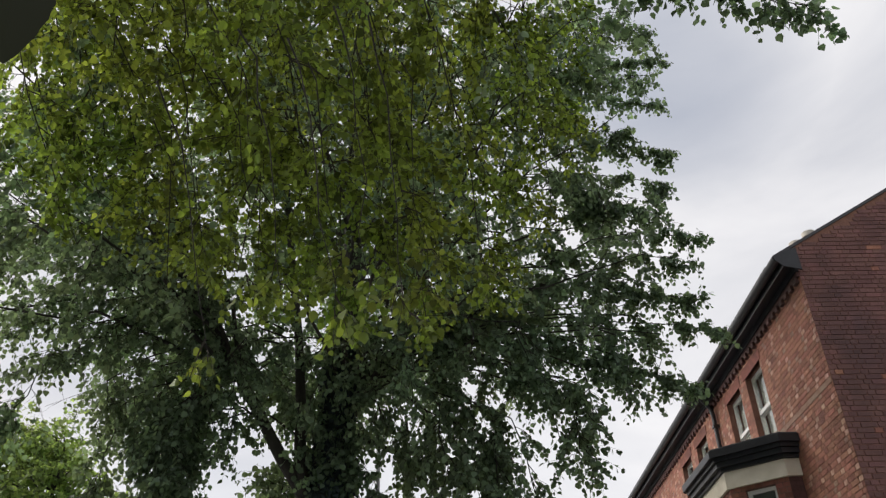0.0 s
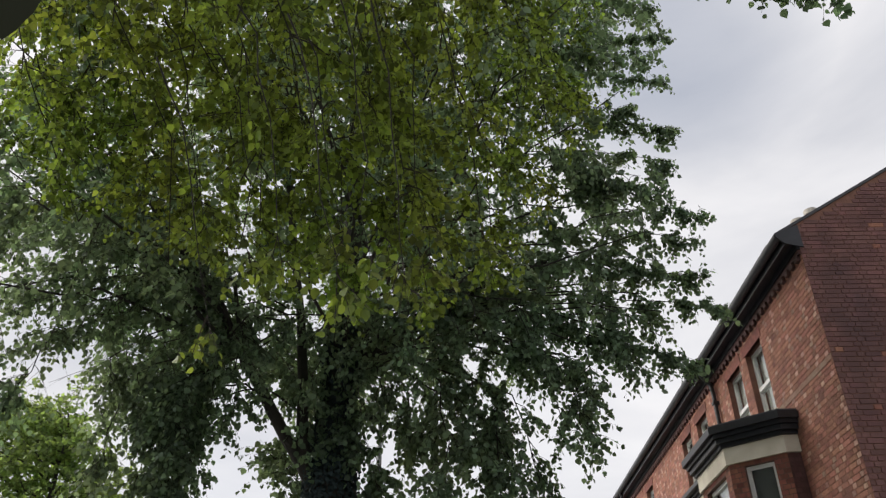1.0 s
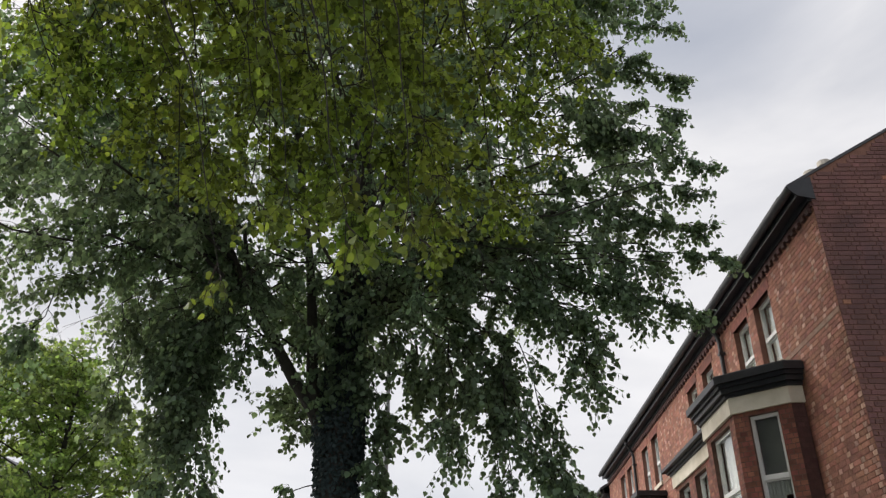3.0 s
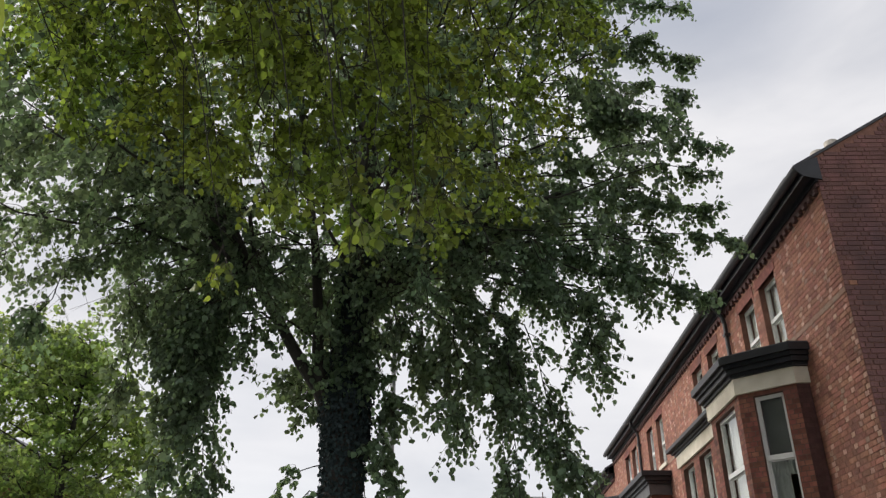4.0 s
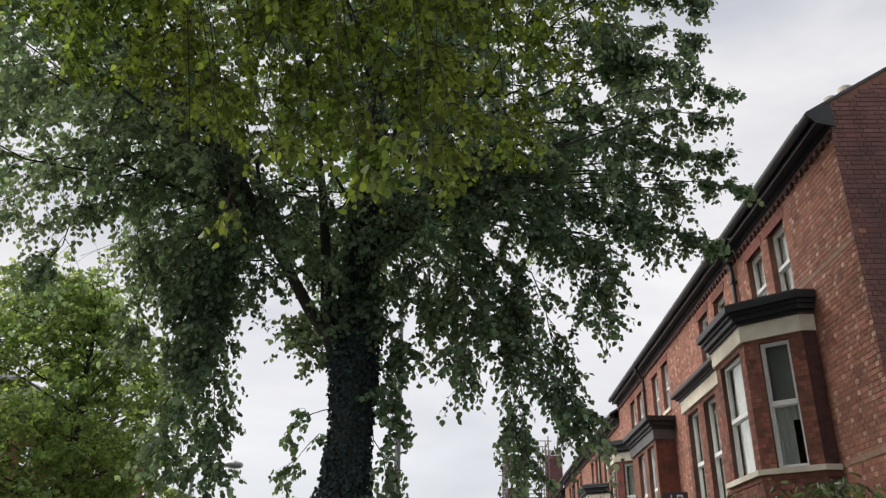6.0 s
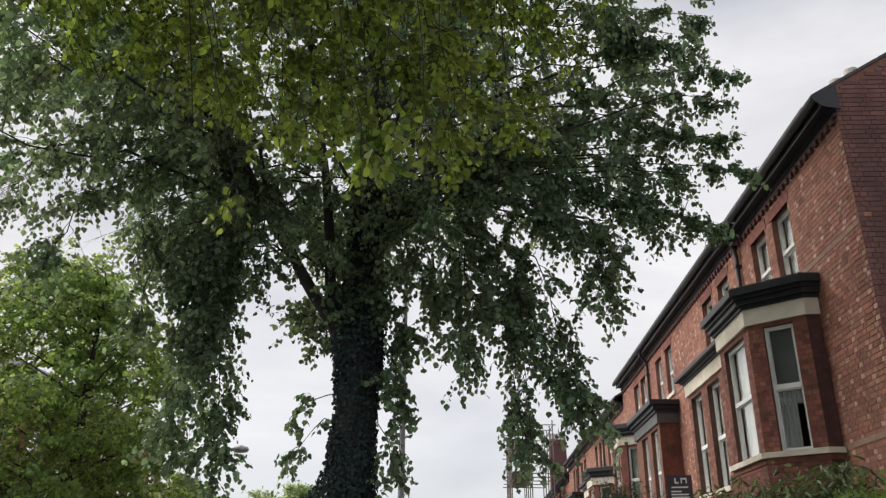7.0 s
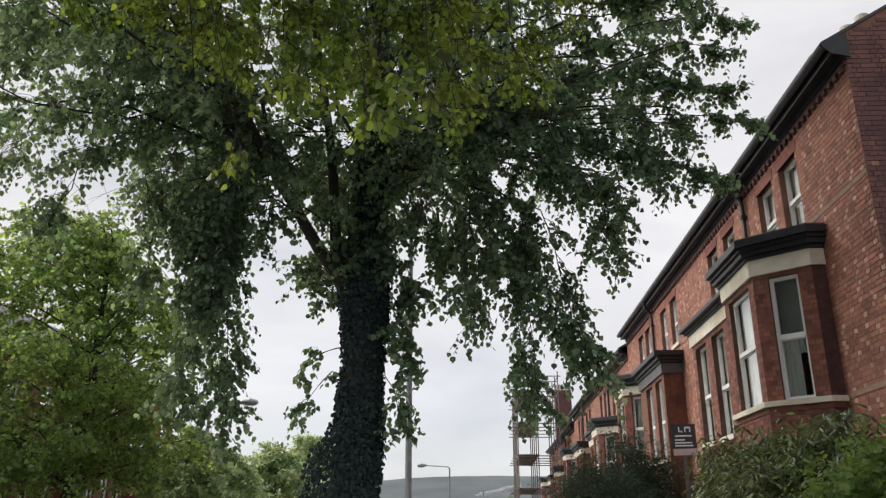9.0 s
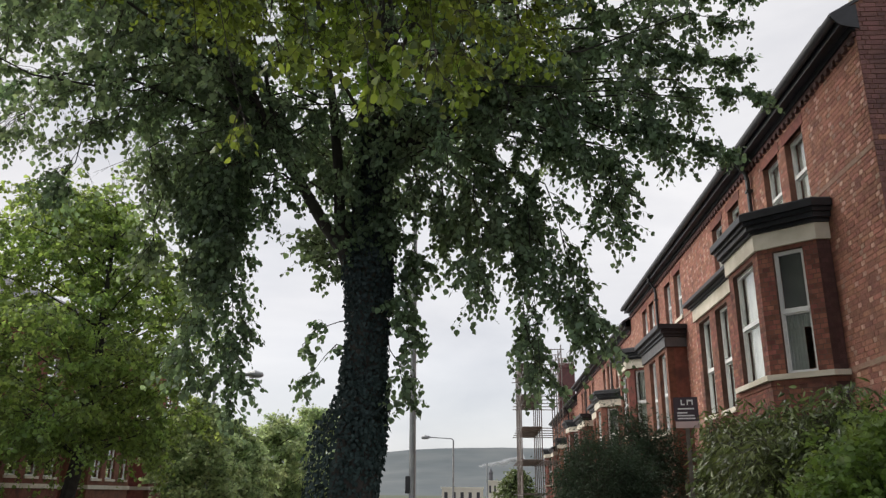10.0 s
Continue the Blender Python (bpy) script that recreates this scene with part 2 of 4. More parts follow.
def prism(bm, outline, z0, z1):
    """An upright block over an outline of (x, y)."""
    lo = [bm.verts.new((x, y, z0)) for x, y in outline]
    hi = [bm.verts.new((x, y, z1)) for x, y in outline]
    n = len(outline)
    bm.faces.new(lo[::-1])
    bm.faces.new(hi)
    for i in range(n):
        bm.faces.new((lo[i], lo[(i + 1) % n], hi[(i + 1) % n], hi[i]))
    return bm


def tube(bm, pts, radii, sides=8):
    """A tapering tube along points."""
    rings = []
    pts = [Vector(p) for p in pts]
    for i, p in enumerate(pts):
        d = (pts[min(i + 1, len(pts) - 1)] - pts[max(i - 1, 0)]).normalized()
        a = d.orthogonal().normalized() if i == 0 else (last - d * last.dot(d)).normalized()
        last = a
        b = d.cross(a)
        r = radii[i] if hasattr(radii, "__len__") else radii
        rings.append([bm.verts.new(p + r * (math.cos(2 * math.pi * k / sides) * a + math.sin(2 * math.pi * k / sides) * b)) for k in range(sides)])
    for q, w in zip(rings, rings[1:]):
        for k in range(sides):
            bm.faces.new((q[k], q[(k + 1) % sides], w[(k + 1) % sides], w[k]))
    bm.faces.new(rings[0][::-1])
    bm.faces.new(rings[-1])
    return bm


B = bmesh.new


# ---------------------------------------------------------------- ground, road, pavements
def ground_and_road():
    g = sheet("ground", [(-3000, -600, -0.16), (3000, -600, -0.16), (3000, 3600, -0.16), (-3000, 3600, -0.16)], [(0, 1, 2, 3)], GRASS)
    tagged(g, "flat green ground reaching to the hills", "ground", kind="structure")
    b = box(B(), -10.0, -2.6, -40, 330, -0.15, -0.10)
    tagged(part("road", b, ASPHALT), "dark grey worn asphalt street", "road", kind="structure")
    for name, x0, x1 in (("pavement_1", -2.45, 2.2), ("pavement_2", -13.0, -10.15)):
        b = box(B(), x0, x1, -40, 330, -0.15, 0.0)
        tagged(part(name, b, PAVING), "grey concrete pavement beside the street", "pavement", kind="structure")
    for name, x0 in (("kerb_1", -2.6), ("kerb_2", -10.15)):
        b = B()
        for i in range(120):
            box(b, x0, x0 + 0.146, -30 + i * 0.92, -30 + i * 0.92 + 0.91, -0.15, 0.006)
        tagged(part(name, b, KERB), "grey granite kerb stones along the road", "kerb", kind="structure")
    for i, (x0, x1, y0, y1) in enumerate(((2.45, 5.05, -10, 60), (-16, -13.2, 0, 60))):
        b = box(B(), x0, x1, y0, y1, -0.15, 0.03)
        tagged(part("garden", b, GRASS), "front garden grass before the terrace", "garden", kind="structure")


ground_and_road()


# ---------------------------------------------------------------- brickwork
def brick_boxes(cells, O, A, N, depth=0.004):
    """Corner and face arrays for bricks (a0, a1, z0, z1) on a wall through O, along A, with outward normal N."""
    V, F_ = [], []
    O, A, N = np.array(O), np.array(A), np.array(N)
    for a0, a1, z0, z1 in cells:
        k = len(V)
        jit = random.uniform(-0.0015, 0.002)
        for dn in (-0.02, depth + jit):
            ins = 0.0015 if dn > 0 else 0.0
            for a, z in ((a0 + ins, z0 + ins), (a1 - ins, z0 + ins), (a1 - ins, z1 - ins), (a0 + ins, z1 - ins)):
                V.append(O + A * a + N * dn + np.array((0, 0, z)))
        F_ += [(k + 4, k + 5, k + 6, k + 7), (k, k + 1, k + 5, k + 4), (k + 1, k + 2, k + 6, k + 5), (k + 2, k + 3, k + 7, k + 6), (k + 3, k, k + 4, k + 7)]
    return V, F_


def bond(length, z0, z1, holes, top=None):
    """Flemish bond: alternate stretchers and headers, cut round the holes. Returns (stretchers, headers)."""
    S, H = [], []
    course, row = 0.075, 0
    z = z0
    while z < z1 - 0.02:
        a = -0.16 if row % 2 else 0.0
        header = row % 2 == 0
        zt = min(z + course - 0.010, z1)
        while a < length:
            w = 0.1025 if header else 0.215
            spans = [(max(a, 0.0), min(a + w, length))]
            for h0, h1, g0, g1 in holes:
                if zt > g0 + 0.01 and z < g1 - 0.01:
                    spans = [q for s in spans for q in ((s[0], min(s[1], h0)), (max(s[0], h1), s[1])) if q[1] - q[0] > 0.02]
            for s in spans:
                if s[1] - s[0] > 0.025 and (top is None or zt < top((s[0] + s[1]) / 2) - 0.02):
                    (H if header else S).append((s[0], s[1], z, zt))
            a += w + 0.01
            header = not header
        z += course
        row += 1
    return S, H


def backing(bm, O, A, N, length, z0, z1, holes, thick=0.3):
    """The wall behind the brick faces, with its openings cut right through."""
    O, A, N = Vector(O), Vector(A), Vector(N)
    zs = sorted({z0, z1, *[z for h in holes for z in h[2:] if z0 < z < z1]})
    cs = sorted({0.0, length, *[a for h in holes for a in h[:2] if 0 < a < length]})
    nz, na = len(zs) - 1, len(cs) - 1

    def solid(i, j):
        if not (0 <= i < na and 0 <= j < nz):
            return False
        a, z = (cs[i] + cs[i + 1]) / 2, (zs[j] + zs[j + 1]) / 2
        return not any(h[0] < a < h[1] and h[2] < z < h[3] for h in holes)
    made = {}

    def corner(i, j, k):
        if (i, j, k) not in made:
            made[i, j, k] = bm.verts.new(O + A * cs[i] - N * (thick * k) + Vector((0, 0, zs[j])))
        return made[i, j, k]
    for i in range(na):
        for j in range(nz):
            if not solid(i, j):
                continue
            for k in (0, 1):
                bm.faces.new([corner(p, q, k) for p, q in ((i, j), (i + 1, j), (i + 1, j + 1), (i, j + 1))])
            for di, dj, e in ((-1, 0, ((i, j), (i, j + 1))), (1, 0, ((i + 1, j), (i + 1, j + 1))), (0, -1, ((i, j), (i + 1, j))), (0, 1, ((i, j + 1), (i + 1, j + 1)))):
                if not solid(i + di, j + dj):
                    bm.faces.new([corner(*e[0], 0), corner(*e[1], 0), corner(*e[1], 1), corner(*e[0], 1)])
    bmesh.ops.recalc_face_normals(bm, faces=bm.faces[:])
    return bm


def brick_wall(name, parent, O, A, N, length, z0, z1, holes, brick, pale_share=0.0, single=None, top=None, thick=0.3, fine=True, zb=None):
    """A brick wall: backing, loose bricks in the stretch `single` (a0, a1, z0, z1), the rest joined."""
    wall = part(name, backing(B(), O, A, N, length, z0, z1, holes, thick), {BRICK_DARK.name: BRICK_DARK, BRICK_BAY.name: MORTAR_DARK}.get(brick.name, MORTAR), parent)
    if not fine:
        wall.data.materials[0] = brick
        return wall
    S, H = bond(length, z0 if zb is None else zb, z1, holes, top)
    pale = [h for h in H if random.random() < pale_share]
    plain = S + [h for h in H if h not in set(pale)]
    if single:
        inside = [c for c in plain if c[0] >= single[0] and c[1] <= single[1] and c[2] >= single[2] and c[3] <= single[3]]
        chosen = set(inside[:300])
        plain = [c for c in plain if c not in chosen]
        kinds = {}
        for c in inside[:300]:
            w = round(c[1] - c[0], 3)
            if w not in kinds:
                V, F_ = brick_boxes([(0, c[1] - c[0], 0, c[3] - c[2])], (0, 0, 0), A, N)
                kinds[w] = sheet("brick", V, F_, brick, wall)
                ob = kinds[w]
            else:
                ob = new("brick", kinds[w].data)
                ob.parent = wall
            ob.location = Vector(O) + Vector(A) * c[0] + Vector((0, 0, c[2]))
    for nm, cells, mat in (("brickwork", plain, brick), ("pale_brickwork", pale, BRICK_PALE)):
        if cells:
            V, F_ = brick_boxes(cells, O, A, N)
            tagged(sheet(nm, V, F_, mat, wall), kind="stuff")
    return wall


def local_matrix(O, A, N):
    A, N = Vector(A), Vector(N)
    return Matrix(((A.x, N.x, 0, O[0]), (A.y, N.y, 0, O[1]), (A.z, N.z, 1, O[2]), (0, 0, 0, 1)))


def bar(bm, a0, a1, n0, n1, z0, z1):
    return box(bm, a0, a1, n0, n1, z0, z1)


def sash_window(parent, O, A, N, a0, a1, z0, z1, rail=0.47, cloth="net", sill=True, deep=0.10):
    """A white sash window with two lights, set back in its opening."""
    M = local_matrix(O, A, N)
    zr = z0 + (z1 - z0) * rail
    w = 0.038
    b = B()
    bar(b, a0, a0 + w, -deep - 0.07, -deep, z0, z1)
    bar(b, a1 - w, a1, -deep - 0.07, -deep, z0, z1)
    bar(b, a0 + w, a1 - w, -deep - 0.07, -deep, z1 - w, z1)
    bar(b, a0 + w, a1 - w, -deep - 0.07, -deep, z0, z0 + w)
    bar(b, a0 + w, a1 - w, -deep - 0.05, -deep + 0.015, zr - 0.03, zr + 0.03)
    b.transform(M)
    win = part("window", b, UPVC, parent, "white framed sash window")
    b = B()
    for lo, hi, out in ((zr + 0.03, z1 - w, 0.012), (z0 + w, zr - 0.03, -0.012)):
        s = 0.018
        n0, n1 = -deep - 0.055 + out, -deep - 0.012 + out
        bar(b, a0 + w, a0 + w + s, n0, n1, lo, hi)
        bar(b, a1 - w - s, a1 - w, n0, n1, lo, hi)
        bar(b, a0 + w + s, a1 - w - s, n0, n1, hi - s, hi)
        bar(b, a0 + w + s, a1 - w - s, n0, n1, lo, lo + s)
    b.transform(M)
    part("sash", b, UPVC, win)
    for lo, hi in ((zr + 0.046, z1 - w - 0.016), (z0 + w + 0.016, zr - 0.046)):
        b = B()
        bar(b, a0 + w + 0.015, a1 - w - 0.015, -deep - 0.042, -deep - 0.036, lo, hi)
        b.transform(M)
        part("pane", b, GLASS, win).visible_shadow = False
    if cloth:
        b = B()
        spans = {"net": ((a0 + w, a1 - w, z0, z1),), "drawn": ((a0 + (a1 - a0) * 0.42, a1 - w, z0, zr - 0.24), (a0 + w, a1 - w, zr - 0.24, zr + 0.02)), "blind": ((a0 + w, a1 - w, zr + 0.2, z1),)}[cloth]
        for s0, s1, g0, g1 in spans:
            n = 26
            top, low = [], []
            for i in range(n + 1):
                a = s0 + (s1 - s0) * i / n
                d = -deep - 0.13 - 0.018 * math.sin(i * 1.9) - 0.01 * math.sin(i * 0.7)
                low.append(b.verts.new((a, d, g0)))
                top.append(b.verts.new((a, d, g1)))
            for i in range(n):
                b.faces.new((low[i], low[i + 1], top[i + 1], top[i]))
        b.transform(M)
        ob = part("curtain", b, CURTAIN, win, "pale hanging curtain")
        ob.modifiers.new("thick", "SOLIDIFY").thickness = 0.004
    # added grey sheet behind the upper light, in place of the sky's reflection
    if cloth == "drawn":
        b = B()
        bar(b, a0 + w, a1 - w, -deep - 0.115, -deep - 0.11, zr + 0.03, z1)
        b.transform(M)
        part("roller_blind", b, REFLECTION_GREY, win, "grey sheet added for the sky reflection in the upper light")
    if sill:
        b = B()
        bar(b, a0 - 0.05, a1 + 0.05, -deep - 0.02, 0.05, z0 - 0.09, z0)
        b.transform(M)
        part("sill", b, STONE, win, "painted stone sill")
    return win


# ---------------------------------------------------------------- the terrace
WX, EAVE = 5.12, 7.72


def bay_outline(Y, d):
    return [(WX - 0.01, Y(1.65 - d)), (4.91 - 0.414 * d, Y(1.65 - d)), (4.233 - d, Y(2.25 - 0.414 * d)), (4.233 - d, Y(3.76 + 0.414 * d)), (4.91 - 0.414 * d, Y(4.36 + d)), (WX - 0.01, Y(4.36 + d))]


def box_outline(Y, d, x=4.6, l0=4.42, l1=7.5):
    return [(WX - 0.01, Y(l0)), (x - d, Y(l0)), (x - d, Y(l1 + d)), (WX - 0.01, Y(l1 + d))]


def terrace_house(off, sgn, label, near=False, gable=False, band=None, drop=0.0):
    """One house of the terrace, nine metres wide; sgn -1 mirrors it."""
    def Y(l):
        return off + sgn * l
    house = thing("house", label, "house", "brick terrace", at=(0, 0, -drop))
    A, N = (0, sgn, 0), (-1, 0, 0)
    O = (WX, off, 0)
    tops = [(2.10, 2.85), (3.20, 3.95), (5.45, 6.20), (6.68, 7.42)]
    holes = [(a0, a1, 6.14, 7.38) for a0, a1 in tops]
    # front wall, and the walls that close it
    brick_wall("front_wall", house, O, A, N, 9.0, 0.0, EAVE, holes, BRICK, 0.5, (0.0, 2.1, 6.16, 7.7) if near else None, fine=True, zb=2.6)
    for a0, a1 in tops:
        sash_window(house, O, A, N, a0, a1, 6.14, 7.38, cloth="net")
        b = B()
        bar(b, a0 - 0.09, a1 + 0.09, -0.05, 0.014, 7.38, 7.56)
        b.transform(local_matrix(O, A, N))
        part("lintel", b, BRICK_BAY, house, "red brick window head")
    b = B()
    box(b, WX + 0.3, 14.0, Y(8.75), Y(9.0), 0, 8.0)
    box(b, 13.7, 14.0, Y(0.3), Y(8.75), 0, 7.9)
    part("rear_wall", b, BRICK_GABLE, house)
    b = B()
    box(b, WX + 0.3, 13.7, Y(0.3), Y(8.75), 5.75, 5.95)
    box(b, WX + 0.3, 13.7, Y(0.3), Y(8.75), 2.9, 3.05)
    box(b, WX + 0.3, 13.7, Y(0.3), Y(8.75), 7.75, 7.85)
    box(b, WX + 2.6, WX + 2.7, Y(0.3), Y(8.75), 3.05, 5.75)
    box(b, WX + 2.6, WX + 2.7, Y(0.3), Y(8.75), 5.95, 7.75)
    part("inner_floor", b, ROOM, house)
    # end wall under the gable
    ridge_x, slope = 9.6, 0.60

    def gable_top(x):
        return 8.02 + (min(x, 2 * ridge_x - x) - 4.84) * slope
    if gable:
        b = B()
        prof = [(WX, 0), (14.0, 0), (14.0, gable_top(14.0)), (ridge_x, gable_top(ridge_x)), (WX, gable_top(WX))]
        lo = [b.verts.new((x, Y(0.0) - 0.006, z)) for x, z in prof]
        hi = [b.verts.new((x, Y(0.3), z)) for x, z in prof]
        b.faces.new(lo)
        b.faces.new(hi[::-1])
        for i in range(5):
            b.faces.new((lo[i], hi[i], hi[(i + 1) % 5], lo[(i + 1) % 5]))
        wall = part("gable_wall", b, MORTAR, house)
        S, H = bond(3.6, 2.6, 10.4, [], lambda a: gable_top(WX + a) - 0.04)
        pale = [c for c in S + H if random.random() < 0.008]
        rest = [c for c in S + H if c not in set(pale)]
        one = [c for c in rest if c[0] > 0.2 and c[1] < 2.3 and 6.2 < c[2] < 8.0 and abs(c[1] - c[0] - 0.215) < 0.001][:200]
        rest = [c for c in rest if c not in set(one)]
        base = (WX, Y(0.0) - 0.006, 0)
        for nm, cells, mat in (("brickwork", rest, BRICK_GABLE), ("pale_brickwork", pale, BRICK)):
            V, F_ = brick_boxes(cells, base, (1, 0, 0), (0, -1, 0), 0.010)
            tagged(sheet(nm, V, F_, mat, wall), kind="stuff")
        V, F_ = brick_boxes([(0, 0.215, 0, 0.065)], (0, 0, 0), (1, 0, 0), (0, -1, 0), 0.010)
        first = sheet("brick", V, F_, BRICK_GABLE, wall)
        for i, c in enumerate(one):
            ob = first if i == 0 else new("brick", first.data)
            ob.parent = wall
            ob.location = (base[0] + c[0], base[1], c[2])
        b = B()
        for x0, x1 in ((4.80, ridge_x), (ridge_x, 14.3)):
            z0, z1 = gable_top(x0), gable_top(x1)
            v = [b.verts.new(p) for p in ((x0, Y(-0.03), z0 + 0.0), (x1, Y(-0.03), z1 + 0.0), (x1, Y(-0.03), z1 + 0.05), (x0, Y(-0.03), z0 + 0.05), (x0, Y(0.32), z0 + 0.0), (x1, Y(0.32), z1 + 0.0), (x1, Y(0.32), z1 + 0.05), (x0, Y(0.32), z0 + 0.05))]
            for q in ((0, 1, 2, 3), (7, 6, 5, 4), (0, 4, 5, 1), (3, 2, 6, 7), (0, 3, 7, 4), (1, 5, 6, 2)):
                b.faces.new([v[i] for i in q])
        part("verge", b, LEAD, house, "dark mortared roof verge")
    # roof
    b = B()
    l0 = 0.33 if gable else 0.0
    prof = [(4.80, gable_top(4.80)), (ridge_x, gable_top(ridge_x)), (14.4, gable_top(14.4)), (14.4, gable_top(14.4) + 0.1), (ridge_x, gable_top(ridge_x) + 0.1), (4.80, gable_top(4.80) + 0.07)]
    lo = [b.verts.new((x, Y(l0), z)) for x, z in prof]
    hi = [b.verts.new((x, Y(9.0), z)) for x, z in prof]
    b.faces.new(lo)
    b.faces.new(hi[::-1])
    for i in range(6):
        b.faces.new((lo[i], hi[i], hi[(i + 1) % 6], lo[(i + 1) % 6]))
    roof = part("roof", b, SLATE, house, "grey slate roof")
    if sgn > 0:
        b = B()
        for row in range(16):
            x = 4.86 + row * 0.29
            z = gable_top(x) + 0.075 + row * 0.0019
            n = 0
            l = 0.35 - (row % 2) * 0.12
            while l < 8.9:
                v = [b.verts.new(p) for p in ((x, Y(max(l, 0.35)), z + 0.012), (x, Y(l + 0.235), z + 0.012), (x + 0.36, Y(l + 0.235), z + 0.36 * slope + 0.004), (x + 0.36, Y(max(l, 0.35)), z + 0.36 * slope + 0.004))]
                b.faces.new(v)
                l += 0.245
        tagged(part("slates", b, SLATE, roof), kind="stuff")
    # eaves: gutter, fascia, soffit, frieze and brick dentils
    b = B()
    n = 10
    rows = []
    for l in (-0.06 if gable else 0.0, 9.0):
        rows.append([b.verts.new((4.84 + 0.065 * math.cos(math.pi * (1 + i / n)), Y(l), 8.0 + 0.075 * math.sin(math.pi * (1 + i / n)))) for i in range(n + 1)])
    for i in range(n):
        b.faces.new((rows[0][i], rows[0][i + 1], rows[1][i + 1], rows[1][i]))
    g = part("gutter", b, LEAD, house, "black half-round gutter")
    g.modifiers.new("thick", "SOLIDIFY").thickness = 0.008
    b = B()
    l0 = -0.05 if gable else 0.0
    box(b, 4.905, 4.935, Y(l0), Y(9.0), 7.84, 8.03)
    box(b, 4.935, WX + 0.02, Y(l0), Y(9.0), 7.86, 7.885)
    box(b, 5.06, WX - 0.004, Y(l0 + 0.02), Y(9.0), 7.77, 7.86)
    if gable:
        end_plate = [(4.775, 7.99), (4.80, 7.93), (4.90, 7.83), (WX + 0.03, 7.77), (WX + 0.03, 8.16), (4.80, 8.02)]
        near_, far_ = [[b.verts.new((x_, Y(e_), z_)) for x_, z_ in end_plate] for e_ in (-0.085, -0.062)]
        b.faces.new(near_)
        b.faces.new(far_[::-1])
        for i in range(6):
            b.faces.new((near_[i], far_[i], far_[(i + 1) % 6], near_[(i + 1) % 6]))
    part("eaves_board", b, DARK_WOOD, house, "dark painted eaves boards")
    b = B()
    box(b, 5.085, WX, Y(l0 + 0.05), Y(9.0), EAVE - 0.02, EAVE + 0.05)
    l = 0.06
    while l < 8.9:
        box(b, 5.065, WX, Y(l), Y(l + 0.1), EAVE - 0.10, EAVE - 0.02)
        l += 0.2
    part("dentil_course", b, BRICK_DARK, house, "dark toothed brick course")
    b = B()
    for z in (6.03, 3.29):
        box(b, 5.108, WX, Y(0.0), Y(9.0), z, z + 0.075)
    part("string_course", b, STRING, house, "weathered moulded brick string course")
    # canted bay
    pts = bay_outline(Y, 0.0)
    for i in range(5):
        p, q = Vector((*pts[i], 0)), Vector((*pts[i + 1], 0))
        length = (q - p).length
        a = (q - p) / length
        nrm = Vector((-a.y, a.x, 0)) if sgn < 0 else Vector((a.y, -a.x, 0))
        if nrm.x > 0.01 or (abs(nrm.x) <= 0.01 and nrm.dot(Vector((0, -sgn if i == 0 else sgn, 0))) < 0):
            nrm = -nrm
        hole = {1: (length - 0.69, length - 0.23, 3.34, 5.22), 2: (0.24, 1.28, 3.34, 5.2), 3: (0.23, 0.69, 3.34, 5.22)}.get(i)
        hs = [hole] if hole else []
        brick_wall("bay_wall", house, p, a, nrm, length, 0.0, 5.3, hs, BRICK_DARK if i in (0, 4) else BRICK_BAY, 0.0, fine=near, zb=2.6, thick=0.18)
        if hole:
            sash_window(house, p, a, nrm, *hole, cloth={1: "drawn", 2: "net", 3: "net"}[i], sill=False, rail=0.5, deep=0.07)
    for nm, lo, hi, d, mat, lab in (("bay_sill", 3.26, 3.34, 0.075, STONE, "pale stone sill round the bay"), ("bay_band", 5.285, 5.54, 0.05, STONE, "cream painted band round the bay"),
                                ("bay_plinth", 3.18, 3.255, 0.02, BRICK_BAY, "")):
        o_, i_ = bay_outline(Y, d), bay_outline(Y, -0.17)
        b = B()
        r = [[b.verts.new((x, y, z)) for x, y in pl] for pl, z in ((o_, lo), (o_, hi), (i_, hi), (i_, lo))]
        for k in range(4):
            for j in range(5):
                b.faces.new((r[k][j], r[k][j + 1], r[(k + 1) % 4][j + 1], r[(k + 1) % 4][j]))
        b.faces.new([q[0] for q in r])
        b.faces.new([q[5] for q in r][::-1])
        part(nm, b, mat, house, lab)
    b = B()
    for lo, hi, d in ((5.545, 5.60, 0.09), (5.60, 5.68, 0.15), (5.68, 5.74, 0.19), (5.74, 5.85, 0.25)):
        prism(b, bay_outline(Y, d), lo, hi)
    part("bay_cornice", b, DARK_WOOD, house, "black moulded timber cornice")
    b = prism(B(), bay_outline(Y, 0.22), 5.852, 5.88)
    part("bay_roof", b, SLATE, house)
    # square bay beside it
    x = 4.6
    O2 = (x, Y(4.42), 0)
    hs = [(0.78, 1.60, 3.2, 5.2), (2.03, 2.85, 3.2, 5.2)]
    brick_wall("square_bay_wall", house, O2, A, N, 3.08, 0.0, 5.3, hs, BRICK_BAY, 0.0, fine=near, zb=2.6, thick=0.18)
    b = box(B(), x + 0.182, WX - 0.005, Y(7.36), Y(7.498), 0, 5.3)
    part("square_bay_side", b, BRICK_BAY, house)
    for h in hs:
        sash_window(house, O2, A, N, *h, cloth="net", sill=True)
    b = prism(B(), box_outline(Y, 0.05), 5.285, 5.54)
    part("square_bay_band", b, band or STONE, house, "painted band under the cornice")
    b = B()
    for lo, hi, d in ((5.545, 5.59, 0.08), (5.59, 5.64, 0.13), (5.64, 5.71, 0.22)) if near else ((5.545, 5.62, 0.09), (5.62, 5.72, 0.15), (5.72, 5.84, 0.24)):
        prism(b, box_outline(Y, d), lo, hi)
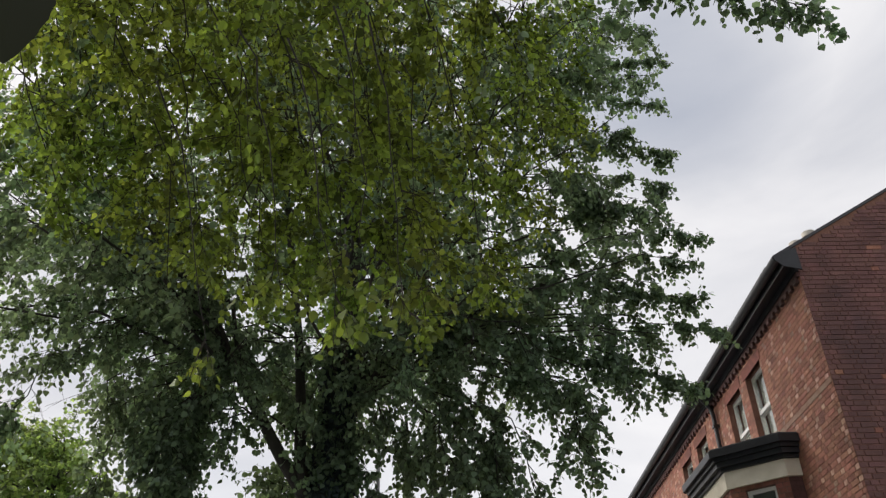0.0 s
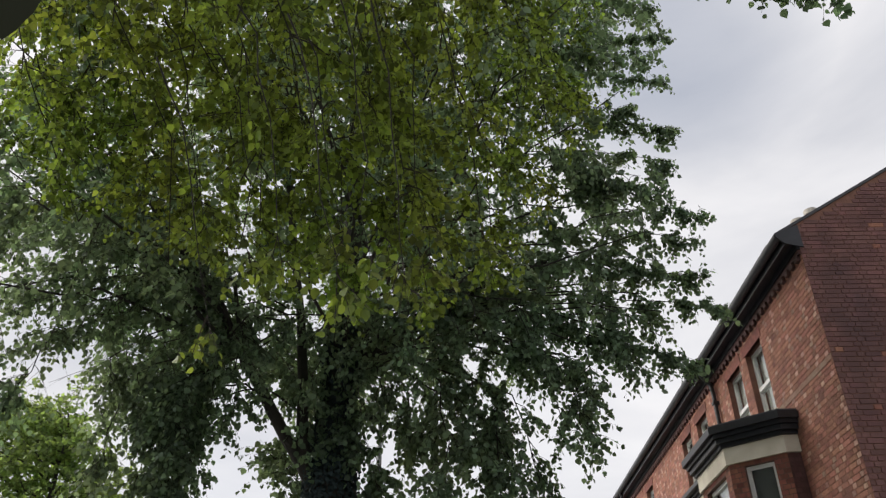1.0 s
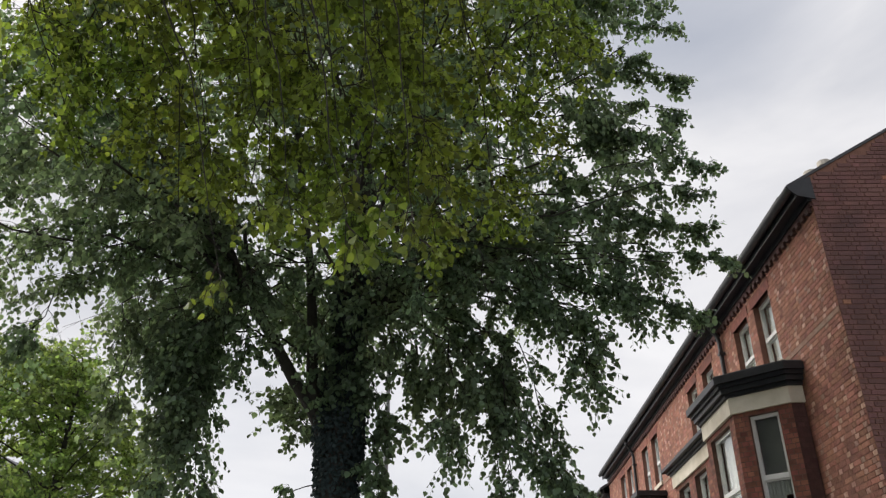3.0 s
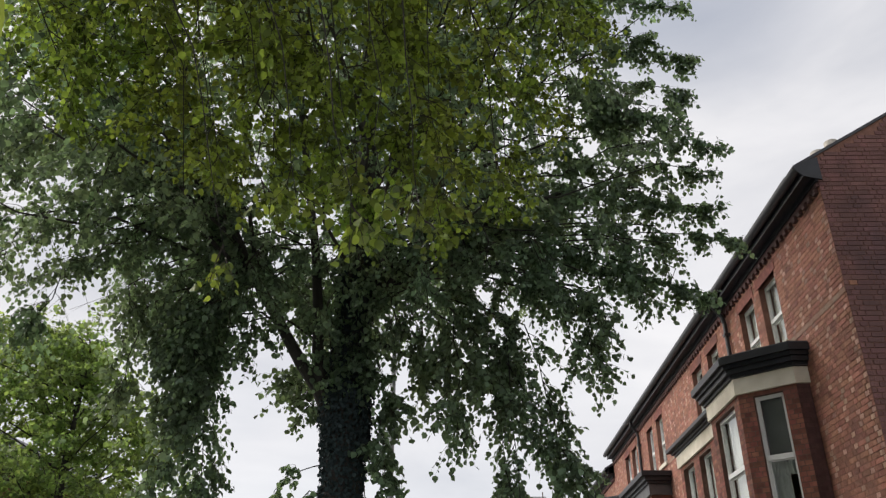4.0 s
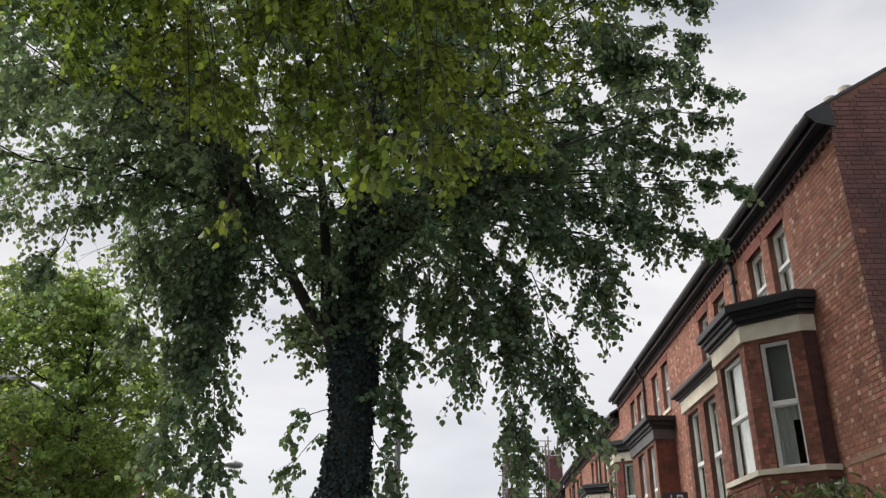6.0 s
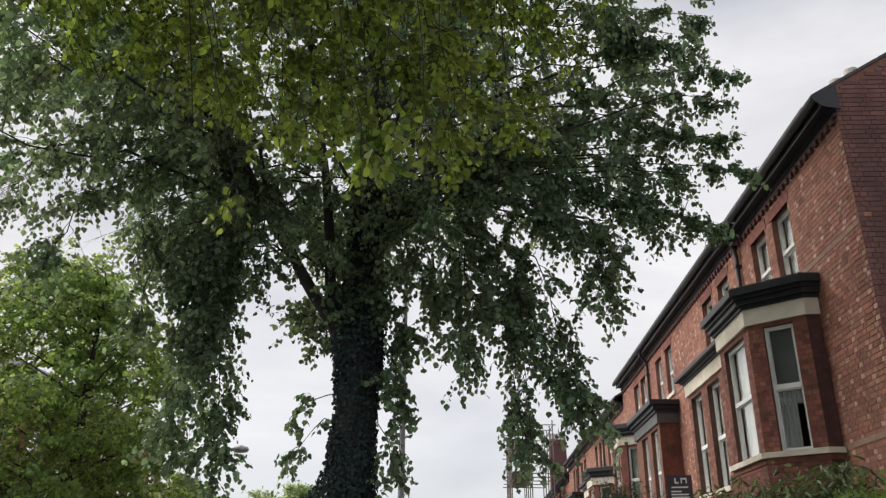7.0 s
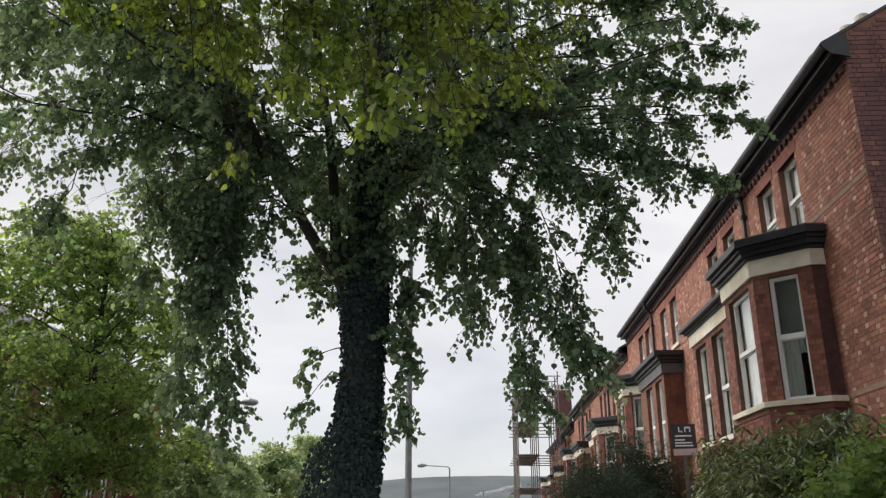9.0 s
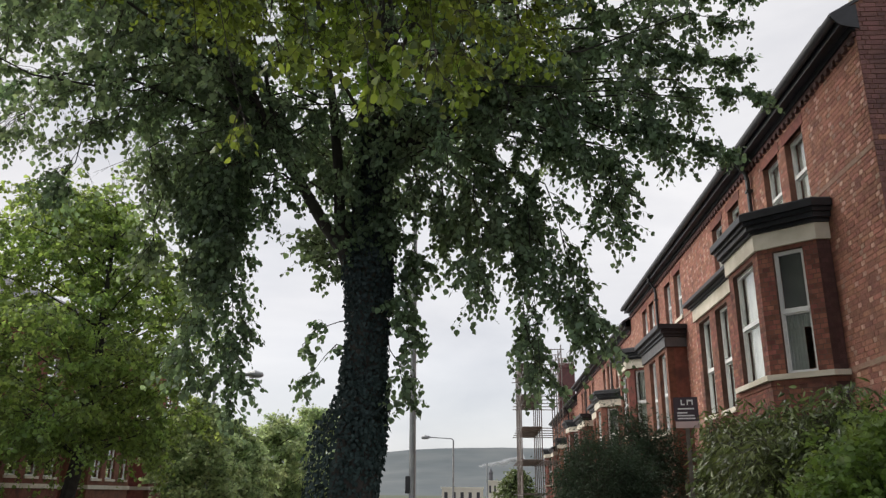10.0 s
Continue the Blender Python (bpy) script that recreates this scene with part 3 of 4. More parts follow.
    part("square_bay_cornice", b, DARK_WOOD, house, "black moulded timber cornice")
    # rainwater pipe with hopper and brackets
    b = tube(B(), [(4.86, Y(4.62), 7.93), (4.88, Y(4.62), 7.80), (5.03, Y(4.62), 7.60), (5.055, Y(4.62), 7.45), (5.055, Y(4.62), 5.86)], 0.042, 10)
    pipe = part("downpipe", b, LEAD, house, "black cast-iron rainwater pipe")
    for z in (6.3, 7.2):
        part("bracket", box(B(), 5.0, WX, Y(4.56), Y(4.68), z, z + 0.05), LEAD, pipe)
    return house


def chimney(y, drop=0.0):
    st = thing("chimney", "red brick chimney stack with pale clay pots", "chimney", "terrace chimneys", at=(0, 0, -drop))
    b = box(B(), 9.8, 11.9, y - 0.45, y + 0.45, 10.2, 13.65, 0.01)
    box(b, 9.74, 11.96, y - 0.51, y + 0.51, 13.65, 13.85, 0.01)
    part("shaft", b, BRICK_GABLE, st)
    for i in range(4):
        x, h = 10.05 + i * 0.46, (0.0 if i % 2 else -0.35)
        b = tube(B(), [(x, y, 13.85), (x, y, 14.67 + h), (x, y, 14.69 + h), (x, y, 14.84 + h), (x, y, 14.85 + h)], [0.17, 0.15, 0.19, 0.19, 0.15], 14)
        part("chimney_pot", b, POT, st)


terrace_house(9.7, 1, "red brick end-of-terrace house with black bay cornices", near=True, gable=True)
terrace_house(27.7, -1, "red brick terraced house with white band bay window", band=GREY_PAINT)
terrace_house(27.7, 1, "red brick terraced house, its bay band white", drop=0.5)
terrace_house(45.7, -1, "red brick terraced house half hidden by foliage", drop=0.5)
terrace_house(45.7, 1, "red brick terraced house behind the scaffold", drop=1.0)
terrace_house(63.7, -1, "red brick terraced house far along the row", drop=1.0)
for y_, drop_ in ((18.7, 0.0), (36.7, 0.5), (54.7, 1.0)):
    chimney(y_, drop_)


def front_stack():
    st = thing("chimney", "sooty brick chimney with short pots behind the scaffold", "chimney", "terrace chimneys", at=(5.75, 58.0, 0))
    b = box(B(), -0.6, 0.6, -0.4, 0.4, 7.0, 10.9, 0.01)
    box(b, -0.66, 0.66, -0.46, 0.46, 10.55, 10.7, 0.01)
    part("shaft", b, BRICK_GABLE, st)
    for i in range(5):
        x = -0.48 + 0.24 * i
        part("chimney_pot", tube(B(), [(x, 0, 10.9), (x, 0, 11.25), (x, 0, 11.26), (x, 0, 11.36)], [0.10, 0.09, 0.11, 0.11], 10), POT, st)


front_stack()


# ---------------------------------------------------------------- foliage
LEAF_V = np.array([(0, 0, 0), (0.16, 0.40, 0.07), (0.52, 0.45, 0.08), (1.0, 0.0, -0.10), (0.52, -0.45, 0.08), (0.16, -0.40, 0.07)], np.float32)
LEAF_F = np.array([(0, 1, 2, 3), (0, 3, 4, 5)], np.int32)
LANCE_V = np.array([(0, 0, 0), (0.3, 0.13, 0.04), (0.65, 0.12, 0.03), (1.0, 0.0, -0.08), (0.65, -0.12, 0.03), (0.3, -0.13, 0.04)], np.float32)


def unit(v):
    return v / np.maximum(np.linalg.norm(v, axis=-1, keepdims=True), 1e-9)


def leaves(name, base, way, normal, size, mat, parent, shape=LEAF_V, label=""):
    """Many leaves in one mesh: stalk ends, directions, upper sides and lengths."""
    way = unit(way)
    side = unit(np.cross(normal, way))
    up = np.cross(way, side)
    n = len(base)
    V = base[:, None, :] + size[:, None, None] * (shape[None, :, 0:1] * way[:, None, :] + shape[None, :, 1:2] * side[:, None, :] + shape[None, :, 2:3] * up[:, None, :])
    F_ = LEAF_F[None] + (np.arange(n, dtype=np.int32) * len(shape))[:, None, None]
    ob = sheet(name, V.reshape(-1, 3), F_.reshape(-1, 4), mat, parent, label, flat=False)
    tagged(ob, kind="stuff")
    return ob


def twigs(name, starts, mids, ends, r0, mat, parent):
    """Thin three-sided twigs, each of two joints."""
    P = np.stack([starts, mids, ends], 1)
    d = unit(ends - starts)
    a = unit(np.cross(d, np.array((0.3, 0.5, 0.8))))
    c = np.cross(d, a)
    rings = []
    for j, k in ((0, 1.0), (1, 0.7), (2, 0.35)):
        for q in range(3):
            th = 2 * math.pi * q / 3
            rings.append(P[:, j] + (r0 * k)[:, None] * (math.cos(th) * a + math.sin(th) * c))
    V = np.stack(rings, 1)
    f = []
    for j in (0, 3):
        for q in range(3):
            f.append((j + q, j + (q + 1) % 3, j + 3 + (q + 1) % 3, j + 3 + q))
    F_ = np.array(f, np.int32)[None] + (np.arange(len(P), dtype=np.int32) * 9)[:, None, None]
    return tagged(sheet(name, V.reshape(-1, 3), F_.reshape(-1, 4), mat, parent), kind="stuff")


class Foliage:
    """Collects branches, twigs and leaves of one plant and turns them into its parts."""

    def __init__(self, seed, gaps=(), droop=0.5, fine=True):
        self.rng = np.random.default_rng(seed)
        self.tw, self.lf = [], []
        self.gaps, self.droop, self.fine = gaps, droop, fine

    def free(self, P):
        """False inside the openings between boughs: ellipsoids (x, y, z, rx, ry, rz)."""
        ok = np.ones(len(P), bool)
        for g in self.gaps:
            ok &= (((P - np.array(g[:3])) / np.array(g[3:])) ** 2).sum(1) > 1.0
        return ok

    def shoots(self, starts, ends, sag, per, leaf, twig_len, r0=0.006, hang=0.5, flat=0.6, keep=None):
        """Side shoots from starts to ends; each carries `per` twigs with leaves of length `leaf`."""
        if keep is not None:
            ok = keep(ends - np.array((0, 0, 1.0)) * (sag * np.linalg.norm(ends - starts, axis=1))[:, None])
            starts, ends = starts[ok], ends[ok]
        rng = self.rng
        n = len(starts)
        L = np.linalg.norm(ends - starts, axis=1)
        ends = ends - np.array((0, 0, 1.0)) * (sag * L)[:, None]
        mids = (starts + ends) / 2 + np.array((0, 0, 1.0)) * (0.18 * sag * L + 0.02)[:, None]
        thick = np.full(n, r0) * rng.uniform(0.7, 1.3, n)
        owner = np.repeat(np.arange(n), per)
        s = rng.uniform(0.12, 1.0, (n, per))
        B0 = ((1 - s)[..., None] ** 2 * starts[:, None] + (2 * s * (1 - s))[..., None] * mids[:, None] + (s ** 2)[..., None] * ends[:, None]).reshape(-1, 3)
        d0 = np.repeat(unit(ends - starts), per, 0)
        m = len(B0)
        side = rng.normal(size=(m, 3)) * np.array((1, 1, 0.55))
        d1 = unit(d0 * 0.9 + unit(side) * 0.9)
        tl = twig_len * rng.uniform(0.5, 1.25, m)
        E = B0 + d1 * tl[:, None] - np.array((0, 0, 1.0)) * (hang * tl * rng.uniform(0.3, 1.0, m))[:, None]
        M_ = (B0 + E) / 2 + np.array((0, 0, 1.0)) * (0.08 * tl)[:, None]
        if keep is not None:
            ok = keep(E)
            B0, M_, E, tl, d1, owner = B0[ok], M_[ok], E[ok], tl[ok], d1[ok], owner[ok]
            m = len(B0)
        if self.gaps:
            ok = self.free(E)
            B0, M_, E, tl, d1, owner = B0[ok], M_[ok], E[ok], tl[ok], d1[ok], owner[ok]
            m = len(B0)
        leafy = np.bincount(owner, minlength=n) > 0.55 * per
        self.tw.append((starts[leafy], mids[leafy], ends[leafy], thick[leafy]))
        if self.fine:
            self.tw.append((B0, M_, E, np.full(m, r0 * 0.45)))
        k = max(3, int(round(twig_len / (leaf * 0.5))))
        u = (np.arange(k)[None] + rng.uniform(0.2, 0.8, (m, k))) / k
        P = ((1 - u)[..., None] ** 2 * B0[:, None] + (2 * u * (1 - u))[..., None] * M_[:, None] + (u ** 2)[..., None] * E[:, None]).reshape(-1, 3)
        D = np.repeat(unit(E - B0), k, 0)
        q = len(P)
        alt = np.tile(np.where(np.arange(k) % 2, 1.0, -1.0), m)[:, None]
        level = unit(np.cross(D, np.array((0, 0, 1.0))) + 1e-4)
        way = unit(D * 0.5 + level * alt * 0.8 + rng.normal(size=(q, 3)) * 0.35 - np.array((0, 0, 1.0)) * (self.droop + rng.uniform(-0.4, 0.4, (q, 1))))
        nrm = unit(np.array((0, 0, 1.0)) * flat + rng.normal(size=(q, 3)) * (0.3 + 0.4 * self.droop))
        at = P + way * leaf * 0.25
        ok = self.free(at)
        self.lf.append((at[ok], way[ok], nrm[ok], (leaf * rng.uniform(0.55, 1.25, q))[ok]))

    def bough(self, pts, count, reach, per, leaf, twig_len, sag=0.25, start=0.15, lift=0.0, keep=None, hang=0.5, r0=0.006):
        """Side shoots all along a bough given by its points."""
        rng = self.rng
        pts = np.asarray(pts, float)
        seg = np.linalg.norm(np.diff(pts, axis=0), axis=1)
        cum = np.concatenate([[0], np.cumsum(seg)]) / seg.sum()
        s = rng.uniform(start, 1.0, count) ** 0.85
        S = np.stack([np.interp(s, cum, pts[:, i]) for i in range(3)], 1)
        T = unit(np.stack([np.interp(np.minimum(s + 0.05, 1), cum, pts[:, i]) - np.interp(np.maximum(s - 0.05, 0), cum, pts[:, i]) for i in range(3)], 1))
        side = rng.normal(size=(count, 3)) * np.array((1, 1, 0.5))
        way = unit(T * 0.55 + unit(side) * 0.95 + np.array((0, 0, lift)))
        L = reach * rng.uniform(0.45, 1.15, count) * (1.15 - 0.55 * s)
        self.shoots(S, S + way * L[:, None], sag, per, leaf, twig_len, keep=keep, hang=hang, r0=r0)

    def finish(self, parent, mat, twig_mat=None, shape=LEAF_V, crown="crown"):
        if self.tw:
            t = [np.concatenate(c) for c in zip(*self.tw)]
            twigs("fine_branching", *t, twig_mat or TWIG, parent)
        f = [np.concatenate(c) for c in zip(*self.lf)]
        leaves(crown, *f, mat, parent, shape)


def bent(p0, p1, rise, n=7, wob=0.12, rng=None):
    """Points of a bough from p0 to p1 that first rises and then bends over."""
    p0, p1 = np.array(p0, float), np.array(p1, float)
    s = np.linspace(0, 1, n)
    P = p0 + (p1 - p0) * s[:, None]
    P[:, 2] += rise * np.sin(math.pi * s ** 0.8)
    if rng is not None:
        P[1:-1] += rng.normal(size=(n - 2, 3)) * wob
    return P


def limb(parent, pts, r0, r1, sides=8, name="limb"):
    n = len(pts)
    return part(name, tube(B(), [tuple(p) for p in pts], [r0 + (r1 - r0) * (i / (n - 1)) ** 0.8 for i in range(n)], sides), BARK, parent)


def main_lime():
    tree = thing("lime_tree", "tall ivy-clad lime tree with hanging leafy boughs beside the kerb", "tree")
    # openings between the boughs, where the sky shows
    fo = Foliage(11, ((-5.0, 9.0, 5.55, 0.36, 2.6, 0.25), (-6.1, 9.0, 6.35, 0.36, 2.6, 0.24)), droop=0.95)
    rng = fo.rng
    trunk = [(-1.78, 10, -0.05), (-1.74, 10, 0.6), (-1.68, 10, 1.6), (-1.60, 10, 2.7), (-1.57, 10, 3.6), (-1.58, 10, 4.5), (-1.56, 10, 5.6), (-1.53, 10.0, 6.8), (-1.5, 10.1, 8.3), (-1.6, 10.2, 10), (-1.5, 10.3, 12), (-1.5, 10.4, 14.2)]
    radii = [0.50, 0.38, 0.30, 0.26, 0.25, 0.25, 0.20, 0.18, 0.15, 0.12, 0.08, 0.03]
    part("trunk", tube(B(), trunk, radii, 16), BARK, tree)
    left = np.array([(-1.72, 10, 4.30), (-1.95, 9.95, 4.76), (-2.24, 9.9, 5.16), (-2.54, 9.8, 5.66), (-2.85, 9.6, 6.15), (-3.3, 9.3, 6.9), (-4.0, 8.9, 7.8), (-4.6, 8.4, 8.8)])
    limb(tree, left, 0.115, 0.03, 10)
    second = np.array([(-1.80, 9.95, 4.45), (-1.98, 9.9, 5.08), (-2.04, 9.85, 5.91), (-2.14, 9.8, 6.8), (-2.35, 9.5, 8.2), (-2.6, 9.2, 10.0), (-2.9, 9.0, 12.0)])
    limb(tree, second, 0.10, 0.03, 10)
    right = np.array([(-1.5, 10, 5.9), (-0.95, 9.9, 6.5), (-0.4, 9.7, 6.75), (0.4, 9.4, 7.0), (1.3, 9.0, 7.2)])
    limb(tree, right, 0.07, 0.03, 8)
    lower = np.array([(-1.4, 9.9, 5.45), (-1.08, 9.9, 5.35), (-0.77, 9.9, 5.2), (-0.3, 9.8, 5.15), (0.1, 9.7, 5.0)])
    limb(tree, lower, 0.045, 0.015, 8)
    fo.bough(left, 64, 0.85, 6, 0.086, 0.33, sag=0.3, start=0.38)
    fo.bough(second, 64, 0.85, 6, 0.086, 0.33, sag=0.3, start=0.22)
    fo.bough(bent((-1.9, 10.1, 5.6), (-2.7, 11.4, 6.9), 0.2, 5, 0.05, rng), 40, 0.9, 6, 0.086, 0.33, sag=0.25)
    fo.bough(right, 34, 0.8, 6, 0.086, 0.33, sag=0.35, start=0.1)
    fo.bough(lower, 22, 0.55, 6, 0.086, 0.30, sag=0.5, start=0.35)

    def clear(P):
        # the underside of the crown rises away from the pavement
        under = 1.6 + 0.36 * P[:, 1] - 0.035 * np.abs(P[:, 0] + 1.5)
        return P[:, 2] > under + np.clip(0.7 * (P[:, 0] - 0.6), 0, 1.1)
    zs, xs = [p[2] for p in trunk], [p[0] for p in trunk]
    # boughs all round, from the stem to the edge of the crown
    n = 92
    for i in range(n):
        a = 2.399963 * i + rng.uniform(-0.25, 0.25)
        h = 6.0 + 8.2 * (i + 0.5) / n
        R_ = 5.3 * min(1.0, max(0.18, 1.0 - ((h - 8.4) / 8.8) ** 2)) * rng.uniform(0.88, 1.04)
        reach_x = 0.97 - 0.055 * max(0, h - 8.6) if math.cos(a) > 0 else 1.08
        tip = np.array((-1.6 + R_ * reach_x * math.cos(a), 9.6 + R_ * 1.08 * math.sin(a), h + rng.uniform(-0.3, 0.4)))
        tip[0] = min(tip[0], (0.315 - 0.010 * max(0.0, h - 8.2)) * tip[1] - 0.1)
        z0 = max(6.2, h - 0.36 * R_)
        base = np.array((np.interp(z0, zs, xs), 10.05, z0))
        if math.cos(a) < -0.2 and z0 < 8.5:
            k = np.argmin(np.abs(left[:, 2] - z0))
            base = left[k]
        P = bent(base, tip, 0.35, 8, 0.10, rng)
        limb(tree, P, 0.018 + 0.003 * R_, 0.005, 6)
        fo.bough(P, (3 if h < 7.2 else 10 if h < 8.2 else 20) if math.cos(a) > -0.1 else 20, 1.45, 7, 0.074, 0.36, sag=0.26, start=0.10, keep=clear, hang=0.7)

    # boughs that reach towards the houses and end in narrow drooping sprays
    for x, z, c, w in ((3.40, 7.62, 30, 0.20), (3.46, 7.05, 30, 0.22), (3.58, 6.55, 26, 0.18), (3.15, 5.75, 22, 0.20), (3.05, 8.50, 30, 0.26), (2.35, 5.95, 16, 0.24), (3.55, 8.05, 22, 0.16), (3.35, 9.05, 26, 0.20),
                       (3.42, 9.70, 24, 0.22), (3.58, 10.7, 26, 0.20), (3.5, 11.2, 26, 0.26), (3.62, 11.8, 28, 0.24), (3.45, 12.5, 26, 0.4), (3.3, 13.2, 24, 0.4), (2.9, 7.3, 18, 0.45), (2.8, 8.8, 30, 0.5), (2.8, 10.1, 36, 0.5)):
        P = bent((np.interp(z - 0.4, zs, xs), 10.05, max(6.1, z - 0.4)), (x, 9.2, z), 0.75, 9, 0.05, rng)
        limb(tree, P, 0.022, 0.004, 6)
        fo.bough(P, c, w, 6, 0.070, 0.20, sag=0.35, start=0.52 if w < 0.23 else 0.66, hang=0.8)

    # low hanging boughs
    def hanging(p0, tip, drop, drift, count, width=0.45):
        P = bent(p0, tip, 0.3, 6, 0.06, rng)
        Q = np.concatenate([P, [P[-1] + np.array((drift * f + 0.04 * rng.normal(), 0.05 * rng.normal(), -drop * f)) for f in (0.25, 0.5, 0.75, 1.0)]])
        limb(tree, Q, 0.016, 0.004, 6)
        fo.bough(Q, int(count * 0.88), width, 6, 0.072, 0.30, sag=0.55, start=0.22, hang=0.9)
    hanging((-1.4, 10, 5.9), (0.25, 9.3, 5.6), 2.7, 0.30, 30)
    hanging((-1.4, 10, 6.1), (0.75, 9.3, 5.4), 1.7, 0.45, 24)
    hanging((-1.4, 10, 6.2), (0.50, 9.2, 5.4), 2.4, 0.12, 23)
    hanging((-1.4, 10, 6.2), (-0.15, 9.1, 5.5), 1.5, 0.1, 24)
    hanging((-1.4, 10, 6.0), (0.45, 9.3, 5.0), 1.6, 0.90, 36, 0.34)
    hanging((-1.4, 10, 6.4), (1.45, 9.2, 5.9), 0.9, 0.15, 22, 0.4)
    hanging((-1.4, 10, 6.4), (1.35, 9.1, 5.8), 0.8, 0.3, 20, 0.6)
    hanging((-1.4, 10, 6.6), (2.0, 9.2, 6.5), 0.4, 0.1, 24, 0.42)
    for x, z, d, c in ((2.1, 6.2, 0.6, 11), (1.7, 6.0, 1.0, 12), (1.2, 5.9, 0.9, 10), (1.45, 5.6, 0.8, 12), (2.6, 6.3, 0.4, 9)):
        hanging((-1.4, 10, z + 0.7), (x, 9.15, z), d, 0.12, c, 0.4)
    hanging((-1.4, 10, 6.8), (2.6, 9.4, 6.9), 0.25, 0.1, 24, 0.42)
    hanging((-2.0, 9.9, 5.4), (-3.22, 9.2, 5.3), 2.7, 0.22, 52, 0.38)
    hanging((-2.4, 9.8, 5.5), (-3.6, 9.1, 5.3), 2.3, 0.05, 34, 0.4)
    hanging((-2.7, 9.6, 6.0), (-4.1, 9.0, 5.5), 1.2, -0.05, 20, 0.5)
    hanging((-2.7, 9.6, 6.1), (-3.4, 8.9, 5.4), 1.3, 0.1, 50, 0.5)
    hanging((-3.3, 9.3, 6.9), (-5.2, 8.9, 6.0), 0.8, -0.1, 33, 0.7)
    hanging((-3.3, 9.3, 6.9), (-6.0, 9.0, 6.9), 0.7, -0.1, 33, 0.7)
    hanging((-4.0, 8.9, 7.8), (-6.1, 8.6, 8.0), 0.6, -0.1, 44, 0.8)
    for x, y, z, d, c in ((-0.55, 8.7, 6.3, 1.0, 12), (0.2, 8.6, 6.5, 0.9, 9), (0.9, 8.8, 6.5, 0.7, 9), (-0.1, 9.0, 7.0, 0.8, 10), (-2.75, 9.0, 6.3, 0.7, 18)):
        hanging((-1.5, 10, z + 0.3), (x, y, z), d, 0.1, c, 0.5)
    for x, z, d, c in ((-1.0, 6.4, 0.9, 10), (-0.65, 6.1, 0.8, 9), (-0.95, 5.7, 0.5, 5), (-1.9, 6.3, 0.7, 8), (-1.45, 6.6, 0.8, 8)):
        hanging((-1.5, 10, z + 0.3), (x, 9.45, z), d, 0.06, c, 0.36)
    # leafy boughs in front of the limbs
    for x, z, d, c in ((-4.3, 5.8, 0.8, 9), (-3.66, 6.0, 0.9, 11), (-2.95, 5.9, 0.7, 11), (-3.25, 5.4, 0.6, 9), (-2.7, 5.5, 0.5, 9), (-4.8, 6.6, 0.6, 9)):
        hanging((-2.3, 9.7, z + 0.9), (x, 8.9, z), d, 0.05, c, 0.5)
    # a tuft behind the fork
    fo.bough(bent((-1.9, 10.3, 4.4), (-2.75, 11.5, 5.3), 0.2, 5, 0.05, rng), 26, 0.6, 5, 0.085, 0.3, sag=0.2)

    # shoots from the stem
    def stem_shoot(z, dx, dz, n_):
        P = bent((-1.55 + (0.28 if dx > 0 else -0.28), 9.85, z), (-1.55 + dx, 9.7, z + dz), 0.12, 5, 0.03, rng)
        limb(tree, P, 0.009, 0.003, 5, "shoot")
        fo.bough(P, n_, 0.28, 3, 0.08, 0.22, sag=0.5, start=0.1, hang=0.8, r0=0.004)
    for z, dx, dz, n_ in ((5.2, 0.62, -0.9, 10), (4.6, 0.55, -0.8, 9), (4.4, 0.72, -1.2, 10), (3.9, 0.6, -0.9, 9), (3.5, 0.55, -0.9, 8), (3.75, -0.80, -0.35, 5), (3.4, -0.68, -0.4, 5), (4.9, 0.75, -0.4, 12), (5.9, 0.30, -0.7, 12), (6.2, -0.12, -0.8, 14), (5.7, 0.05, -0.7, 14), (5.5, -0.2, -0.6, 12), (5.3, 0.25, -0.6, 12)):
        stem_shoot(z, dx, dz, n_)
    fo.finish(tree, LEAF)
    # ivy on the stem
    m = 26000
    z = rng.uniform(0.1, 7.4, m)
    cx = np.interp(z, [p[2] for p in trunk], [p[0] for p in trunk])
    bulge = 0.265 + 0.035 * np.exp(-((z - 1.8) / 0.6) ** 2) + 0.03 * np.sin(z * 3.1) - 0.05 * np.clip(z - 5, 0, 1.6)
    th = rng.uniform(0, 2 * math.pi, m)
    low = np.clip((2.85 - z) / 0.6, 0, 1)
    rad = bulge * rng.uniform(0.85, 1.2, m) + low * 0.33 * np.clip(-np.cos(th), 0, 1) * rng.uniform(0.1, 1.05, m) ** 0.5
    P = np.stack([cx + rad * np.cos(th), 10 + rad * np.sin(th), z], 1)
    out = np.stack([np.cos(th), np.sin(th), 0.25 * np.ones(m)], 1)
    way = np.stack([0.4 * np.cos(th), 0.4 * np.sin(th), -np.ones(m)], 1) + rng.normal(size=(m, 3)) * 0.35
    leaves("ivy", P, way, out + rng.normal(size=(m, 3)) * 0.55, rng.uniform(0.03, 0.065, m), LEAF_IVY, tree, label="dark ivy round the trunk")


main_lime()


